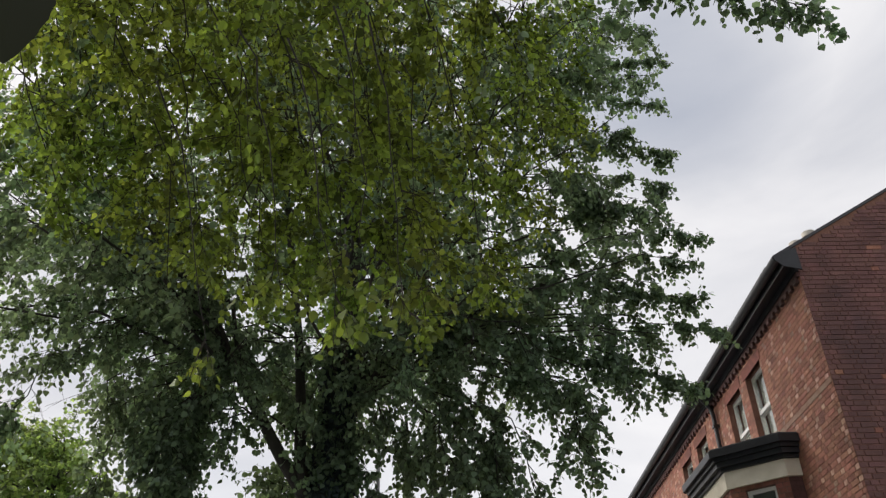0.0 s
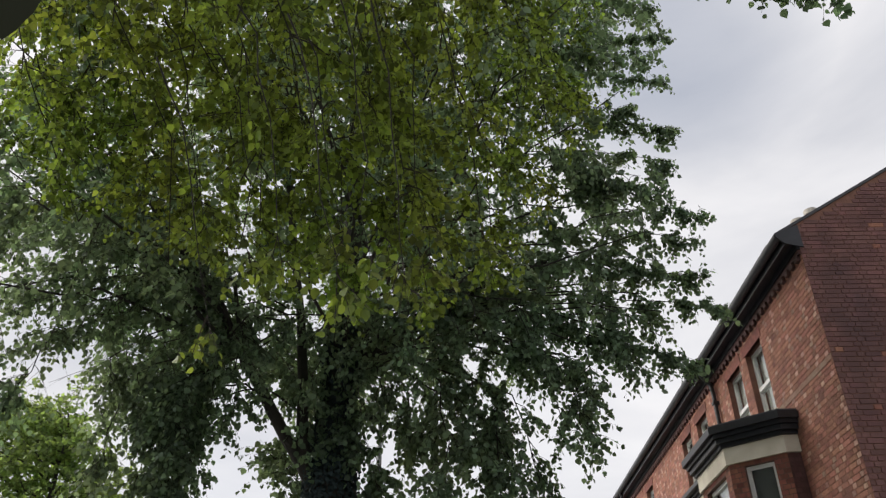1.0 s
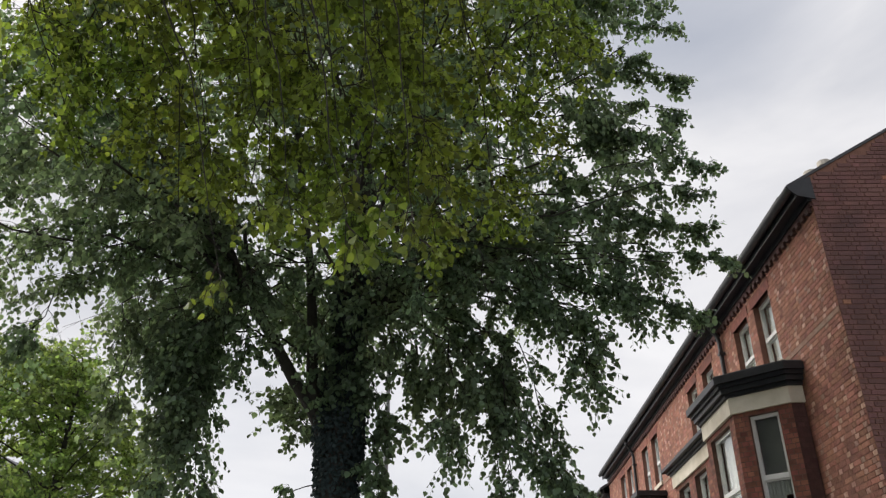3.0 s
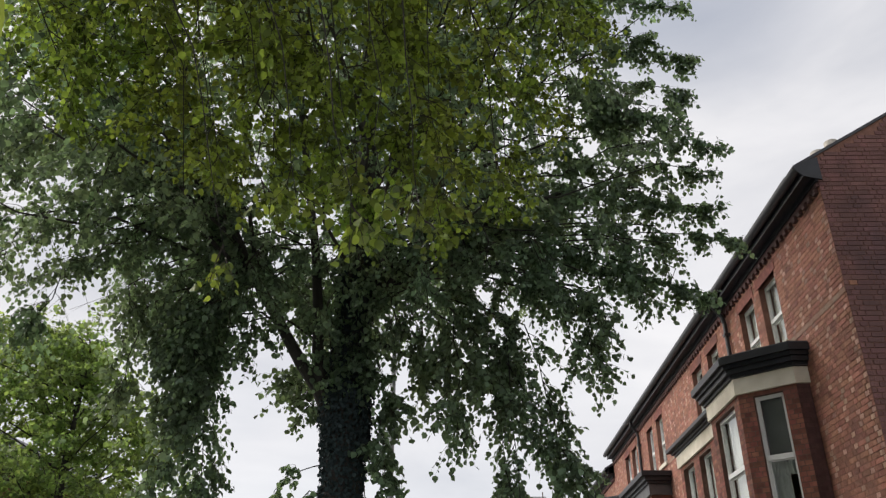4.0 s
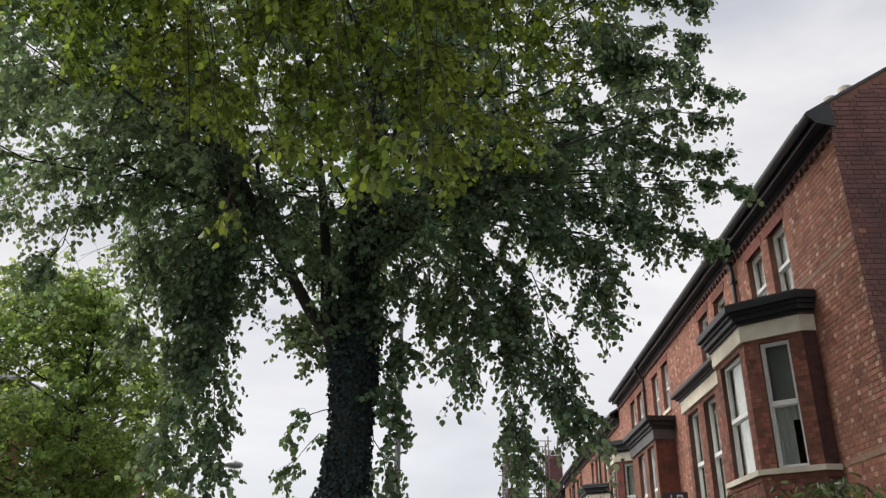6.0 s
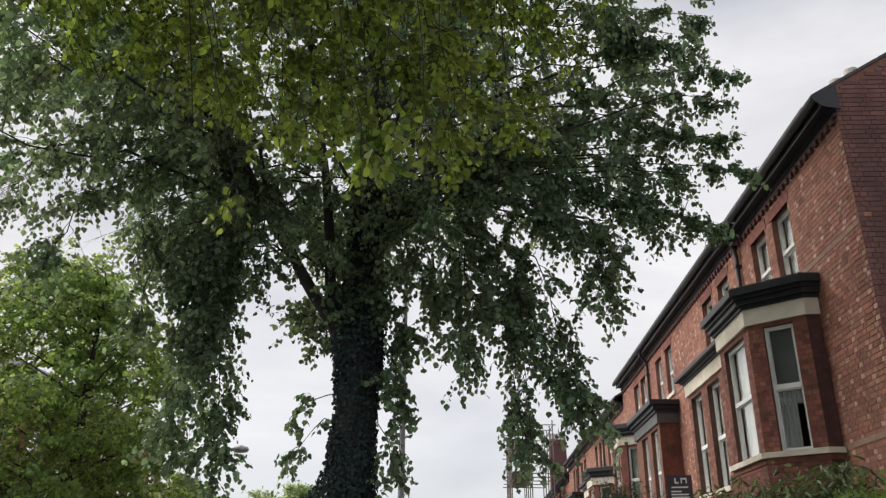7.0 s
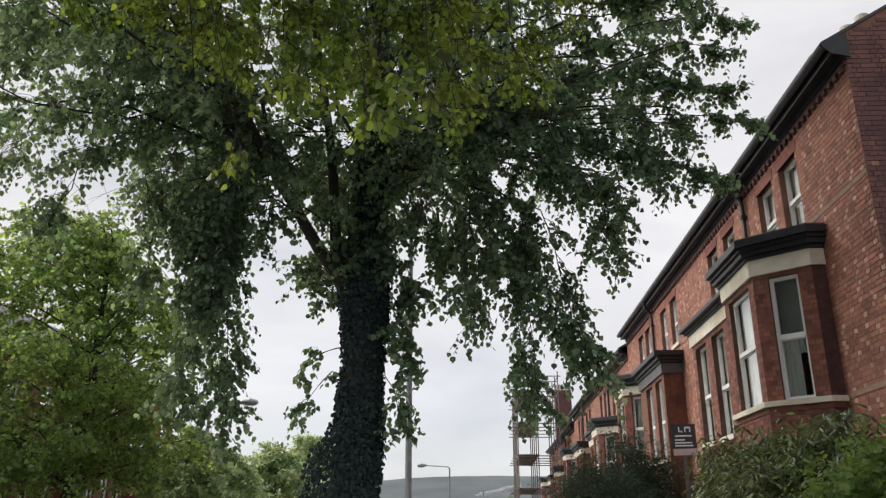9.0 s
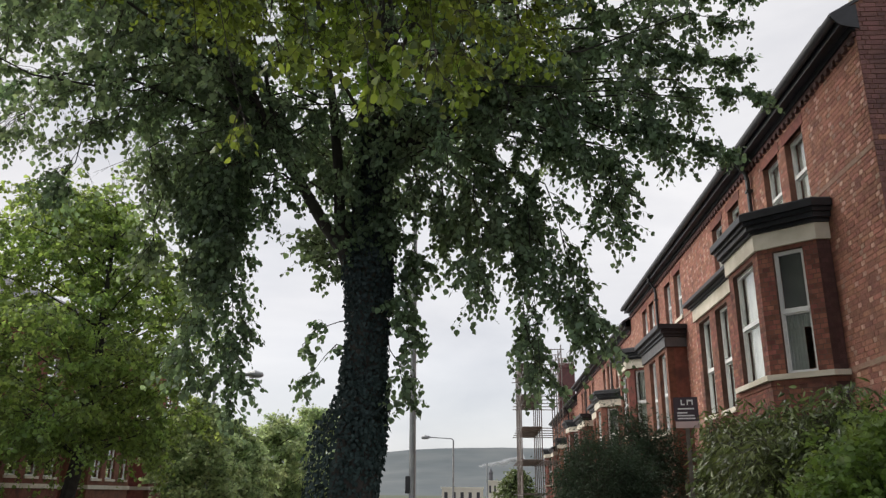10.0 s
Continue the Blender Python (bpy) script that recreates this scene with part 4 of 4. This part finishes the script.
def overhanging_lime():
    """The next lime along the pavement, behind the walker; its boughs reach out overhead."""
    tree = thing("lime_tree", "lime tree whose yellow-green boughs reach over the pavement", "tree")
    fo, young = Foliage(5, droop=0.7), Foliage(6, droop=0.9)
    rng = fo.rng
    part("trunk", tube(B(), [(-1.9, -4.5, -0.05), (-1.85, -4.5, 1), (-1.8, -4.4, 3), (-1.8, -4.3, 6), (-1.9, -4.2, 9), (-1.9, -4.1, 12)], [0.5, 0.4, 0.34, 0.28, 0.18, 0.06], 14), BARK, tree)

    def reach(p0, p1, rise, count, width, leaf=0.056, r=0.011):
        P = bent(p0, p1, rise, 11, 0.16, rng)
        limb(tree, P, r, 0.004, 6)
        fo.bough(P, int(count * 1.55), width, 6, leaf, 0.27, sag=0.3, start=0.5)
    # boughs that come forward overhead and hang before the next tree
    for x, y, z, c, w in ((-1.2, 6.2, 5.5, 26, 0.7), (-0.3, 6.2, 5.4, 26, 0.7), (-1.95, 6.0, 5.5, 24, 0.8), (0.4, 6.4, 5.9, 20, 0.7), (-2.7, 6.0, 5.9, 24, 0.8),
                          (-1.4, 6.0, 6.2, 28, 0.9), (0.5, 6.4, 6.8, 22, 0.8), (-0.5, 6.2, 6.7, 28, 0.9), (-2.3, 6.0, 6.7, 26, 0.9), (-3.2, 6.0, 7.0, 24, 0.9), (1.1, 6.6, 7.5, 22, 0.8), (-1.7, 6.2, 7.6, 28, 0.9), (0.3, 6.4, 7.9, 26, 0.9),
                          (-3.6, 5.8, 7.8, 26, 0.9), (-3.9, 5.8, 6.7, 20, 0.9), (-2.7, 5.8, 8.0, 28, 0.9), (-0.6, 6.0, 8.6, 26, 0.9), (-4.4, 5.8, 8.6, 26, 0.9), (1.0, 6.2, 8.6, 22, 0.8), (-3.3, 5.8, 6.2, 18, 0.8), (-4.2, 5.8, 7.4, 20, 0.9), (-3.0, 6.0, 7.4, 22, 0.9), (-3.8, 5.6, 8.8, 24, 0.9), (-2.0, 5.8, 8.8, 22, 0.9), (1.35, 6.6, 8.0, 20, 0.8), (1.1, 6.6, 6.7, 14, 0.7), (1.6, 6.4, 9.0, 20, 0.8)):
        reach((-1.8, -4.4, z + 1.0), (x, y, z), 1.5, c, w)
    for x, y, z, c, w in ((-0.9, 5.6, 4.75, 18, 0.6), (-0.2, 5.6, 4.8, 16, 0.6), (-1.6, 5.6, 4.85, 18, 0.7), (0.3, 5.8, 5.2, 14, 0.6), (-2.4, 5.6, 5.1, 16, 0.7)):
        reach((-1.8, -4.4, z + 1.0), (x, y, z), 1.5, c, w)
    for x, y, z, c, w in ((-2.6, 5.8, 6.4, 14, 0.8), (-3.2, 5.8, 6.6, 16, 0.8), (-3.4, 5.8, 5.7, 14, 0.7), (-2.3, 5.8, 5.8, 12, 0.8)):
        reach((-1.8, -4.4, z + 1.0), (x, y, z), 1.5, c, w)
    # low sprigs of young leaves
    for x, y, z, c in ((-0.64, 3.8, 3.58, 3), (-0.23, 3.7, 3.62, 3), (-0.45, 3.9, 3.95, 2), (-0.98, 4.0, 3.9, 2), (-1.45, 4.2, 3.72, 2), (-0.75, 4.6, 4.35, 6), (-0.15, 4.8, 4.5, 6), (-1.4, 4.8, 4.45, 6), (-0.5, 5.1, 4.95, 8), (-1.9, 5.0, 4.95, 6), (-1.1, 5.2, 5.3, 8), (-0.1, 5.2, 5.5, 8), (-2.3, 5.2, 5.6, 7), (-1.6, 5.2, 6.0, 8), (-0.7, 5.3, 6.2, 8)):
        P = bent((x - 0.15, y - 1.2, z + 1.1), (x, y, z), 0.25, 7, 0.03, rng)
        limb(tree, P, 0.006, 0.002, 5, "shoot")
        young.bough(P, c, 0.25, 3, 0.062, 0.17, sag=0.4, start=0.72, hang=0.8)
    P = bent((0.4, 4.5, 7.9), (3.2, 4.35, 7.02), 0.2, 7, 0.05, rng)
    limb(tree, P, 0.012, 0.004, 6)
    spray = Foliage(7, droop=0.9)
    spray.bough(P, 38, 0.26, 5, 0.072, 0.2, sag=0.2, start=0.12)
    # a low twig near the eye with two broad leaves
    def low_leaf(root, tip, upper, width, mat, label):
        root, tip = np.array(root), np.array(tip)
        way = tip - root
        size = float(np.linalg.norm(way))
        way = way / size
        side = unit(np.cross(np.array(upper), way))
        up = np.cross(way, side)
        bm = B()
        rows = []
        for k in range(13):
            s_ = k / 12
            half = width * math.sin(math.pi * min(1.0, s_ * 0.93 + 0.07) ** 0.72) ** 0.75 * (1 + 0.05 * (k % 2))
            rows.append([bm.verts.new(root + size * (way * s_ + side * half * q * (1 - 0.1 * abs(q)) + up * (0.10 * abs(q) * half - 0.10 * s_ * s_))) for q in (-1, -0.5, 0, 0.5, 1)])
        for r1, r2 in zip(rows, rows[1:]):
            for k in range(4):
                bm.faces.new((r1[k], r1[k + 1], r2[k + 1], r2[k]))
        part("leaf", bm, mat, tree, label)
        P = bent((root[0] - 0.5, root[1] + 0.05, root[2] + 0.4), root, 0.03, 5)
        limb(tree, P, 0.004, 0.0015, 5, "shoot")
    # the first leaf is coloured as if in deep shade
    low_leaf((-0.405, 0.45, 2.235), (-0.382, 0.45, 2.12), (0.3, -0.7, -0.6), 0.36, LEAF_SHADE, "leaf close to the eye, its shade put into the colour")
    low_leaf((-0.735, 0.8, 2.48), (-0.665, 0.82, 2.375), (0.4, -0.8, -0.3), 0.34, LEAF_NEAR, "green leaf close to the eye")
    for i in range(14):
        a = math.pi + 2.4 * i
        reach((-1.8, -4.4, 5 + 0.5 * i), (-1.8 + 4.2 * math.cos(a), -5.6 + 3.6 * math.sin(a), 5.5 + 0.55 * i), 0.6, 8, 1.2)
    fo.finish(tree, LEAF_NEAR)
    young.finish(tree, LEAF_YOUNG, crown="young_leaves")
    spray.finish(tree, LEAF, crown="outer_spray")


overhanging_lime()


def left_tree(at, height, spread, seed, mat, leaf, label, boughs=40, low=2.6, per=6, r=0.28, count=24, lean=0.0, shift=0.0):
    tree = thing("street_tree", label, "tree", at=at)
    fo = Foliage(seed, droop=0.6, fine=at[1] < 25)
    rng = fo.rng
    x, y, z = 0, 0, 0
    part("trunk", tube(B(), [(x - lean, y, -0.05), (x - 0.75 * lean + 0.05, y, 1.2), (x + 0.1, y, low + 0.8), (x, y, height * 0.6), (x, y, height * 0.93)], [r * 1.3, r, r * 0.85, r * 0.5, 0.03], 12), BARK, tree)
    for i in range(boughs):
        f = (i + 0.5) / boughs
        a = 2.4 * i + rng.uniform(-0.3, 0.3)
        h = low + (height - low) * f
        R_ = spread * max(0.2, 1 - ((f - 0.35) / 0.72) ** 2) * rng.uniform(0.8, 1.08)
        P = bent((x, y, max(low * 0.8, h - 0.4 * R_)), (x + shift + R_ * math.cos(a), y + R_ * math.sin(a), h), 0.3, 6, 0.1, rng)
        limb(tree, P, 0.03, 0.006, 5)
        fo.bough(P, count, spread * 0.32, per, leaf, leaf * 4, sag=0.3, start=0.1)
    fo.finish(tree, mat)
    return tree


left_tree((-11.25, 21.8, 0), 10.2, 5.4, 21, LEAF_LEFT, 0.12, "leafy green sycamore on the far pavement", 64, 3.1, count=18, r=0.2, lean=0.5, shift=-1.7)
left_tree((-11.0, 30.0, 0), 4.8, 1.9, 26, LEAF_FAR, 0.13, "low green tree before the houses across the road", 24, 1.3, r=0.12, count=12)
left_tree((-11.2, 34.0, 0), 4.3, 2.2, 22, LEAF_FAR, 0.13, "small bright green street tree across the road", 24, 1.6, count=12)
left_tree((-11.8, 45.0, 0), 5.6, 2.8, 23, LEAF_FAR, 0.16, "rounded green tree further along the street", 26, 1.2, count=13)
left_tree((3.4, 96.0, 0), 4.4, 2.4, 25, LEAF_LAUREL, 0.2, "small green tree far down the street", 18, 1.0, count=12)
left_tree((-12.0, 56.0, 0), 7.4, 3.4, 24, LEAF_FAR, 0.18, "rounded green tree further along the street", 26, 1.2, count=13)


def shrub(name, label, category, centre, radii, count, mat, leaf, seed, shape=LEAF_V, twig=0.35):
    """A bush of many shoots that spring from its foot and end on an uneven outline."""
    ob = thing(name, label, category, at=(centre[0], centre[1], 0))
    fo = Foliage(seed, droop=0.9 if leaf > 0.1 else 0.4, fine=leaf > 0.1)
    rng = fo.rng
    d = unit(rng.normal(size=(count, 3)))
    d[:, 2] = np.abs(d[:, 2]) * 1.0 - 0.15
    lump = 1 + 0.16 * np.sin(d[:, 0] * 5 + seed) + 0.14 * np.sin(d[:, 1] * 6 + 2 * seed) + 0.1 * rng.normal(size=count)
    E = np.array((0, 0, centre[2])) + d * np.array(radii) * (lump * rng.uniform(0.7, 1.0, count))[:, None]
    S = np.array((0, 0, centre[2] * 0.6)) + (E - np.array((0, 0, centre[2] * 0.6))) * rng.uniform(0.45, 0.75, (count, 1))
    E[:, 2] = np.maximum(E[:, 2], 0.15)
    S[:, 2] = np.maximum(S[:, 2], 0.05)
    fo.shoots(S, E, 0.1, 6, leaf, twig, r0=0.006, hang=0.3, flat=0.5)
    b = B()
    for i in range(7):
        a = 2.4 * i
        tube(b, [(0.12 * math.cos(a), 0.12 * math.sin(a), -0.02), (radii[0] * 0.3 * math.cos(a), radii[1] * 0.3 * math.sin(a), centre[2] * 0.6), (radii[0] * 0.6 * math.cos(a), radii[1] * 0.6 * math.sin(a), centre[2])], [0.03, 0.02, 0.008], 6)
    part("stems", b, BARK, ob)
    fo.finish(ob, mat, shape=shape, crown="foliage")
    return ob


shrub("laurel_bush", "glossy laurel bush against the bay window", "bush", (3.70, 10.6, 1.7), (0.75, 1.25, 1.25), 430, LEAF_LAUREL, 0.13, 31, LANCE_V)
shrub("laurel_bush", "glossy laurel bush below the bay sill", "bush", (3.95, 9.3, 1.65), (0.95, 1.0, 1.25), 430, LEAF_LAUREL, 0.13, 32, LANCE_V)
shrub("laurel_bush", "glossy laurel bush beside the garden sign", "bush", (3.75, 12.4, 1.75), (0.5, 0.6, 1.45), 300, LEAF_LAUREL, 0.13, 36, LANCE_V)
shrub("privet_hedge", "bright green clipped privet hedge by the pavement", "hedge", (3.6, 7.0, 1.4), (1.15, 1.2, 1.1), 420, LEAF_HEDGE, 0.055, 33)
shrub("yew_bush", "dark green overgrown garden shrub", "bush", (1.85, 13.6, 1.5), (1.05, 1.4, 1.45), 560, LEAF_DARK, 0.06, 34, LANCE_V, 0.3)
shrub("yew_bush", "dark green straggling garden shrub", "bush", (2.85, 15.0, 1.7), (0.8, 1.1, 2.0), 330, LEAF_DARK, 0.065, 35, LANCE_V, 0.34)


def gutter_plant():
    ob = thing("gutter_plant", "small leafy weed growing from the gutter above the rainwater pipe", "plant", at=(4.80, 14.35, 7.98))
    fo = Foliage(41, droop=0.5)
    rng = fo.rng
    n = 26
    S = rng.normal(size=(n, 3)) * np.array((0.03, 0.10, 0.0))
    d = unit(rng.normal(size=(n, 3)) * np.array((0.9, 1.0, 0.5)) + np.array((-0.3, 0, 0.1)))
    fo.shoots(S, S + d * rng.uniform(0.12, 0.30, (n, 1)), 0.35, 4, 0.055, 0.10, r0=0.004)
    fo.finish(ob, LEAF_DARK, crown="foliage")


gutter_plant()


# ---------------------------------------------------------------- lamps, poles, scaffold, distance
def street_lamp(at, height, arm, label, r=0.08):
    lamp_post = thing("street_lamp", label, "street lamp", "street lamps", at=at)
    part("column", tube(B(), [(0, 0, -0.05), (0, 0, 1.2), (0, 0, 1.25), (0, 0, height - 0.25), (0, 0, height - 0.1)], [r * 1.5, r * 1.5, r, r * 0.75, r * 0.7], 12), STEEL, lamp_post)
    s = 1 if arm > 0 else -1
    part("arm", tube(B(), [(0, 0, height - 0.12), (s * 0.06, 0, height - 0.02), (s * 0.2, 0, height + 0.03), (arm, 0, height + 0.12)], 0.035, 8), STEEL, lamp_post)
    b = tube(B(), [(arm - s * 0.05, 0, height + 0.12), (arm + s * 0.1, 0, height + 0.13), (arm + s * 0.35, 0, height + 0.13), (arm + s * 0.62, 0, height + 0.1), (arm + s * 0.68, 0, height + 0.09)], [0.05, 0.10, 0.15, 0.10, 0.03], 12)
    head = part("lantern", b, STEEL, lamp_post)
    b = tube(B(), [(arm + s * 0.15, 0, height + 0.06), (arm + s * 0.55, 0, height + 0.04)], [0.085, 0.07], 10)
    part("lens", b, LENS, head)


street_lamp((-10.6, 30.0, 0), 5.9, 1.2, "grey steel street lamp with an arm over the road")
street_lamp((-2.62, 60.0, 0), 5.6, -1.75, "slender grey street lamp far along the kerb")


def pole():
    p = thing("utility_pole", "tall grey pole behind the lime tree", "pole", at=(-1.5, 16, 0))
    part("shaft", tube(B(), [(0, 0, -0.05), (0, 0, 1.0), (-0.03, 0, 4), (-0.06, 0, 7.6)], [0.075, 0.07, 0.062, 0.05], 12), STEEL, p)
    part("bracket_box", box(B(), -0.14, -0.05, -0.07, 0.07, 1.62, 1.95, 0.01), LEAD, p, "small dark box on the pole")


pole()


def scaffold():
    sc = thing("scaffold", "steel tube scaffold round a house further along", "scaffold", at=(0, 0, 0))
    xs, ys = (2.0, 3.2, 4.5), [48 + 2.0 * i for i in range(5)]
    for x in xs:
        for y in ys:
            part("standard", tube(B(), [(x, y, 0), (x, y, 9.9 if x < 4 else 10.5)], 0.035, 6), SCAFFOLD, sc)
    for k in range(6):
        z = 1.9 * (k + 1) - 0.3
        for dz in ((0, 0.95) if k > 3 else (0,)):
            if z + dz > 11:
                continue
            for x in xs:
                part("ledger", tube(B(), [(x, ys[0] - 0.3, z + dz), (x, ys[-1] + 0.3, z + dz)], 0.03, 6), SCAFFOLD, sc)
            for y in ys:
                part("transom", tube(B(), [(xs[0] - 0.3, y, z + dz + 0.06), (xs[-1] + 0.2, y, z + dz + 0.06)], 0.03, 6), SCAFFOLD, sc)
        if k < 5:
            for i in range(5):
                part("plank", box(B(), xs[0] + 0.05 + i * 0.24, xs[0] + 0.27 + i * 0.24, ys[0] - 0.2, ys[-1] + 0.2, z + 0.1, z + 0.14), BOARD, sc)
    for y0, z0, y1, z1 in ((48, 0.2, 52, 5.4), (52, 5.4, 48, 10.4)):
        part("brace", tube(B(), [(2.0, y0, z0), (2.0, y1, z1)], 0.03, 6), SCAFFOLD, sc)


scaffold()


def far_buildings():
    def block(name, x0, x1, y0, y1, h, mat, label, cols, rows):
        ob = thing(name, label, "building", at=((x0 + x1) / 2, y0, 0))
        o = Vector(ob.location)
        b = box(B(), x0 - o.x, x1 - o.x, 0, y1 - y0, -0.2, h)
        box(b, x0 - o.x - 0.2, x1 - o.x + 0.2, -0.2, y1 - y0 + 0.2, h, h + 0.3)
        part("wall", b, mat, ob)
        w = (x1 - x0) / cols
        for r in range(rows):
            for c in range(cols):
                part("window", box(B(), x0 - o.x + (c + 0.3) * w, x0 - o.x + (c + 0.7) * w, -0.06, 0.05, h - 1.9 - 3 * r, h - 0.6 - 3 * r), LEAD, ob)
        return ob
    block("office_block", -8.6, -1.2, 150, 165, 2.7, RENDER, "low cream flat-roofed building far down the street", 5, 1)
    t = block("stone_building", -0.2, 3.4, 150, 164, 3.9, RENDER, "far pale building with a small dark turret", 4, 1)
    part("turret", tube(B(), [(-1.2, 2, 4.1), (-1.2, 2, 5.5), (-1.2, 2, 5.6), (-1.2, 2, 6.4)], [0.4, 0.4, 0.5, 0.08], 10), SLATE, t)
    s = thing("slim_mast", "slim pale mast beside the far buildings", "mast", at=(-0.2, 100, 0))
    part("shaft", tube(B(), [(0, 0, -0.1), (0, 0, 5.4)], [0.16, 0.1], 8), STEEL, s)


def smoke_plume():
    """A thin drift of white smoke from a far chimney."""
    m = bpy.data.materials.new("thin_white_smoke")
    m.use_nodes = True
    n, l = m.node_tree.nodes, m.node_tree.links
    p = n["Principled BSDF"]
    p.inputs["Base Color"].default_value, p.inputs["Roughness"].default_value = (0.85, 0.86, 0.88, 1), 1.0
    clear_ = n.new("ShaderNodeBsdfTransparent")
    mix = n.new("ShaderNodeMixShader")
    mix.inputs[0].default_value = 0.16
    l.new(clear_.outputs[0], mix.inputs[1])
    l.new(p.outputs[0], mix.inputs[2])
    l.new(mix.outputs[0], n["Material Output"].inputs[0])
    rng = random.Random(17)
    b = B()
    for i in range(46):
        f = (i + rng.random()) / 46
        r = 0.35 + 0.9 * f * rng.uniform(0.5, 1.1)
        made = bmesh.ops.create_icosphere(b, subdivisions=1, radius=1.0)
        bmesh.ops.transform(b, matrix=Matrix.Translation((-3.5 + 16.0 * f, 300, 11.7 + 2.9 * f + rng.uniform(-0.8, 0.8) * (0.3 + f))) @ Matrix.Diagonal((r * 1.7, r, r, 1)), verts=made["verts"])
    ob = part("smoke_plume", b, m)
    tagged(ob, "thin white smoke drifting before the far hill", "smoke", kind="stuff")


far_buildings()
smoke_plume()


def hill():
    nx, ny = 160, 24
    V, F_ = [], []
    for j in range(ny):
        for i in range(nx):
            x = -2600 + 5200 * i / (nx - 1)
            v = j / (ny - 1)
            y = 1700 + 1100 * v
            ridge = 142 + 14 * math.exp(-((x + 150) / 260) ** 2) - 50 * max(0, -(x + 250)) / 1000 + 8 * math.sin(x / 170) + 3 * noise.noise((x / 90, 0, 3))
            z = -2 + ridge * (v ** 1.3) * 1.06 + 5 * noise.noise((x / 120, y / 120, 0)) * math.sin(math.pi * v)
            V.append((x, y, z))
    for j in range(ny - 1):
        for i in range(nx - 1):
            k = j * nx + i
            F_.append((k, k + 1, k + nx + 1, k + nx))
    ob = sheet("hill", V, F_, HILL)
    tagged(ob, "long moorland hill on the horizon, haze tint in its colour", "hill", kind="structure")


hill()


def left_house(y0, label):
    house = thing("house", label, "house", "terrace across the road", at=(-16.5, y0, 0))
    A, N = (0, 1, 0), (1, 0, 0)
    holes = [(0.7, 1.5, 4.9, 6.5), (1.9, 2.7, 4.9, 6.5), (4.1, 5.0, 4.9, 6.5)]
    brick_wall("front_wall", house, (0, 0, 0), A, N, 5.6, 0, 7.6, holes, BRICK_BAY, fine=False)
    for h in holes:
        sash_window(house, (0, 0, 0), A, N, *h)
    # ground floor bay
    O2 = (1.1, 0.4, 0)
    hs = [(0.25, 1.0, 2.1, 3.8), (1.4, 2.15, 2.1, 3.8), (2.55, 3.3, 2.1, 3.8)]
    brick_wall("bay_wall", house, O2, A, N, 3.55, 0, 4.1, hs, BRICK_BAY, fine=False, thick=0.2)
    for l in (0.4, 3.75):
        part("bay_side", box(B(), 0.01, 0.9, l, l + 0.2, 0, 4.1), BRICK_BAY, house)
    for h in hs:
        sash_window(house, O2, A, N, *h, cloth="net")
    b = box(B(), 0.01, 1.3, 0.2, 4.15, 4.1, 4.3)
    part("bay_cornice", b, DARK_WOOD, house)
    b = box(B(), 0.01, 1.16, 0.36, 3.99, 1.7, 1.85)
    part("bay_plinth", b, STONE, house)
    b = box(B(), -8, -0.35, 0.0, 5.6, 0, 7.5)
    part("body", b, BRICK_GABLE, house)
    b = B()
    v = [b.verts.new(p) for p in ((0.35, 0, 7.6), (-4, 0, 10.4), (-8.3, 0, 7.6), (0.35, 5.6, 7.6), (-4, 5.6, 10.4), (-8.3, 5.6, 7.6))]
    for q in ((0, 1, 2), (5, 4, 3), (0, 3, 4, 1), (1, 4, 5, 2), (0, 2, 5, 3)):
        b.faces.new([v[i] for i in q])
    part("roof", b, SLATE, house)


for i in range(5):
    left_house(12.95 + 5.7 * i, "red brick terraced house with white sash windows across the road")


def to_let_board():
    s = thing("sign_board", "plum letting board on a post in the front garden", "sign", at=(3.02, 12.3, 0))
    part("post", box(B(), -0.03, 0.03, 0.03, 0.09, -0.05, 3.0, 0.004), BOARD, s)
    brd = part("board", box(B(), -0.18, 0.18, -0.012, 0.012, 2.70, 3.06), SIGN, s)
    part("lower_panel", box(B(), -0.165, 0.185, -0.012, 0.012, 2.60, 2.695), SIGN_PINK, s)
    # the agent's mark and the small print, as plain blocks
    for x0, x1, z0, z1 in ((-0.07, -0.05, 2.94, 3.02), (-0.05, -0.01, 2.94, 2.96), (0.02, 0.038, 2.94, 3.02), (0.038, 0.09, 2.995, 3.02), (0.09, 0.108, 2.94, 3.02)):
        part("emblem", box(B(), x0, x1, -0.017, -0.0125, z0, z1), WHITE, brd)
    for x0, x1, z in ((-0.12, 0.12, 2.875), (-0.13, 0.02, 2.815), (-0.13, 0.12, 2.772), (-0.13, 0.13, 2.73)):
        part("line_of_print", box(B(), x0, x1, -0.017, -0.0125, z, z + 0.02), WHITE, brd)
    s.rotation_euler = (0, 0, radians(-14))


to_let_board()
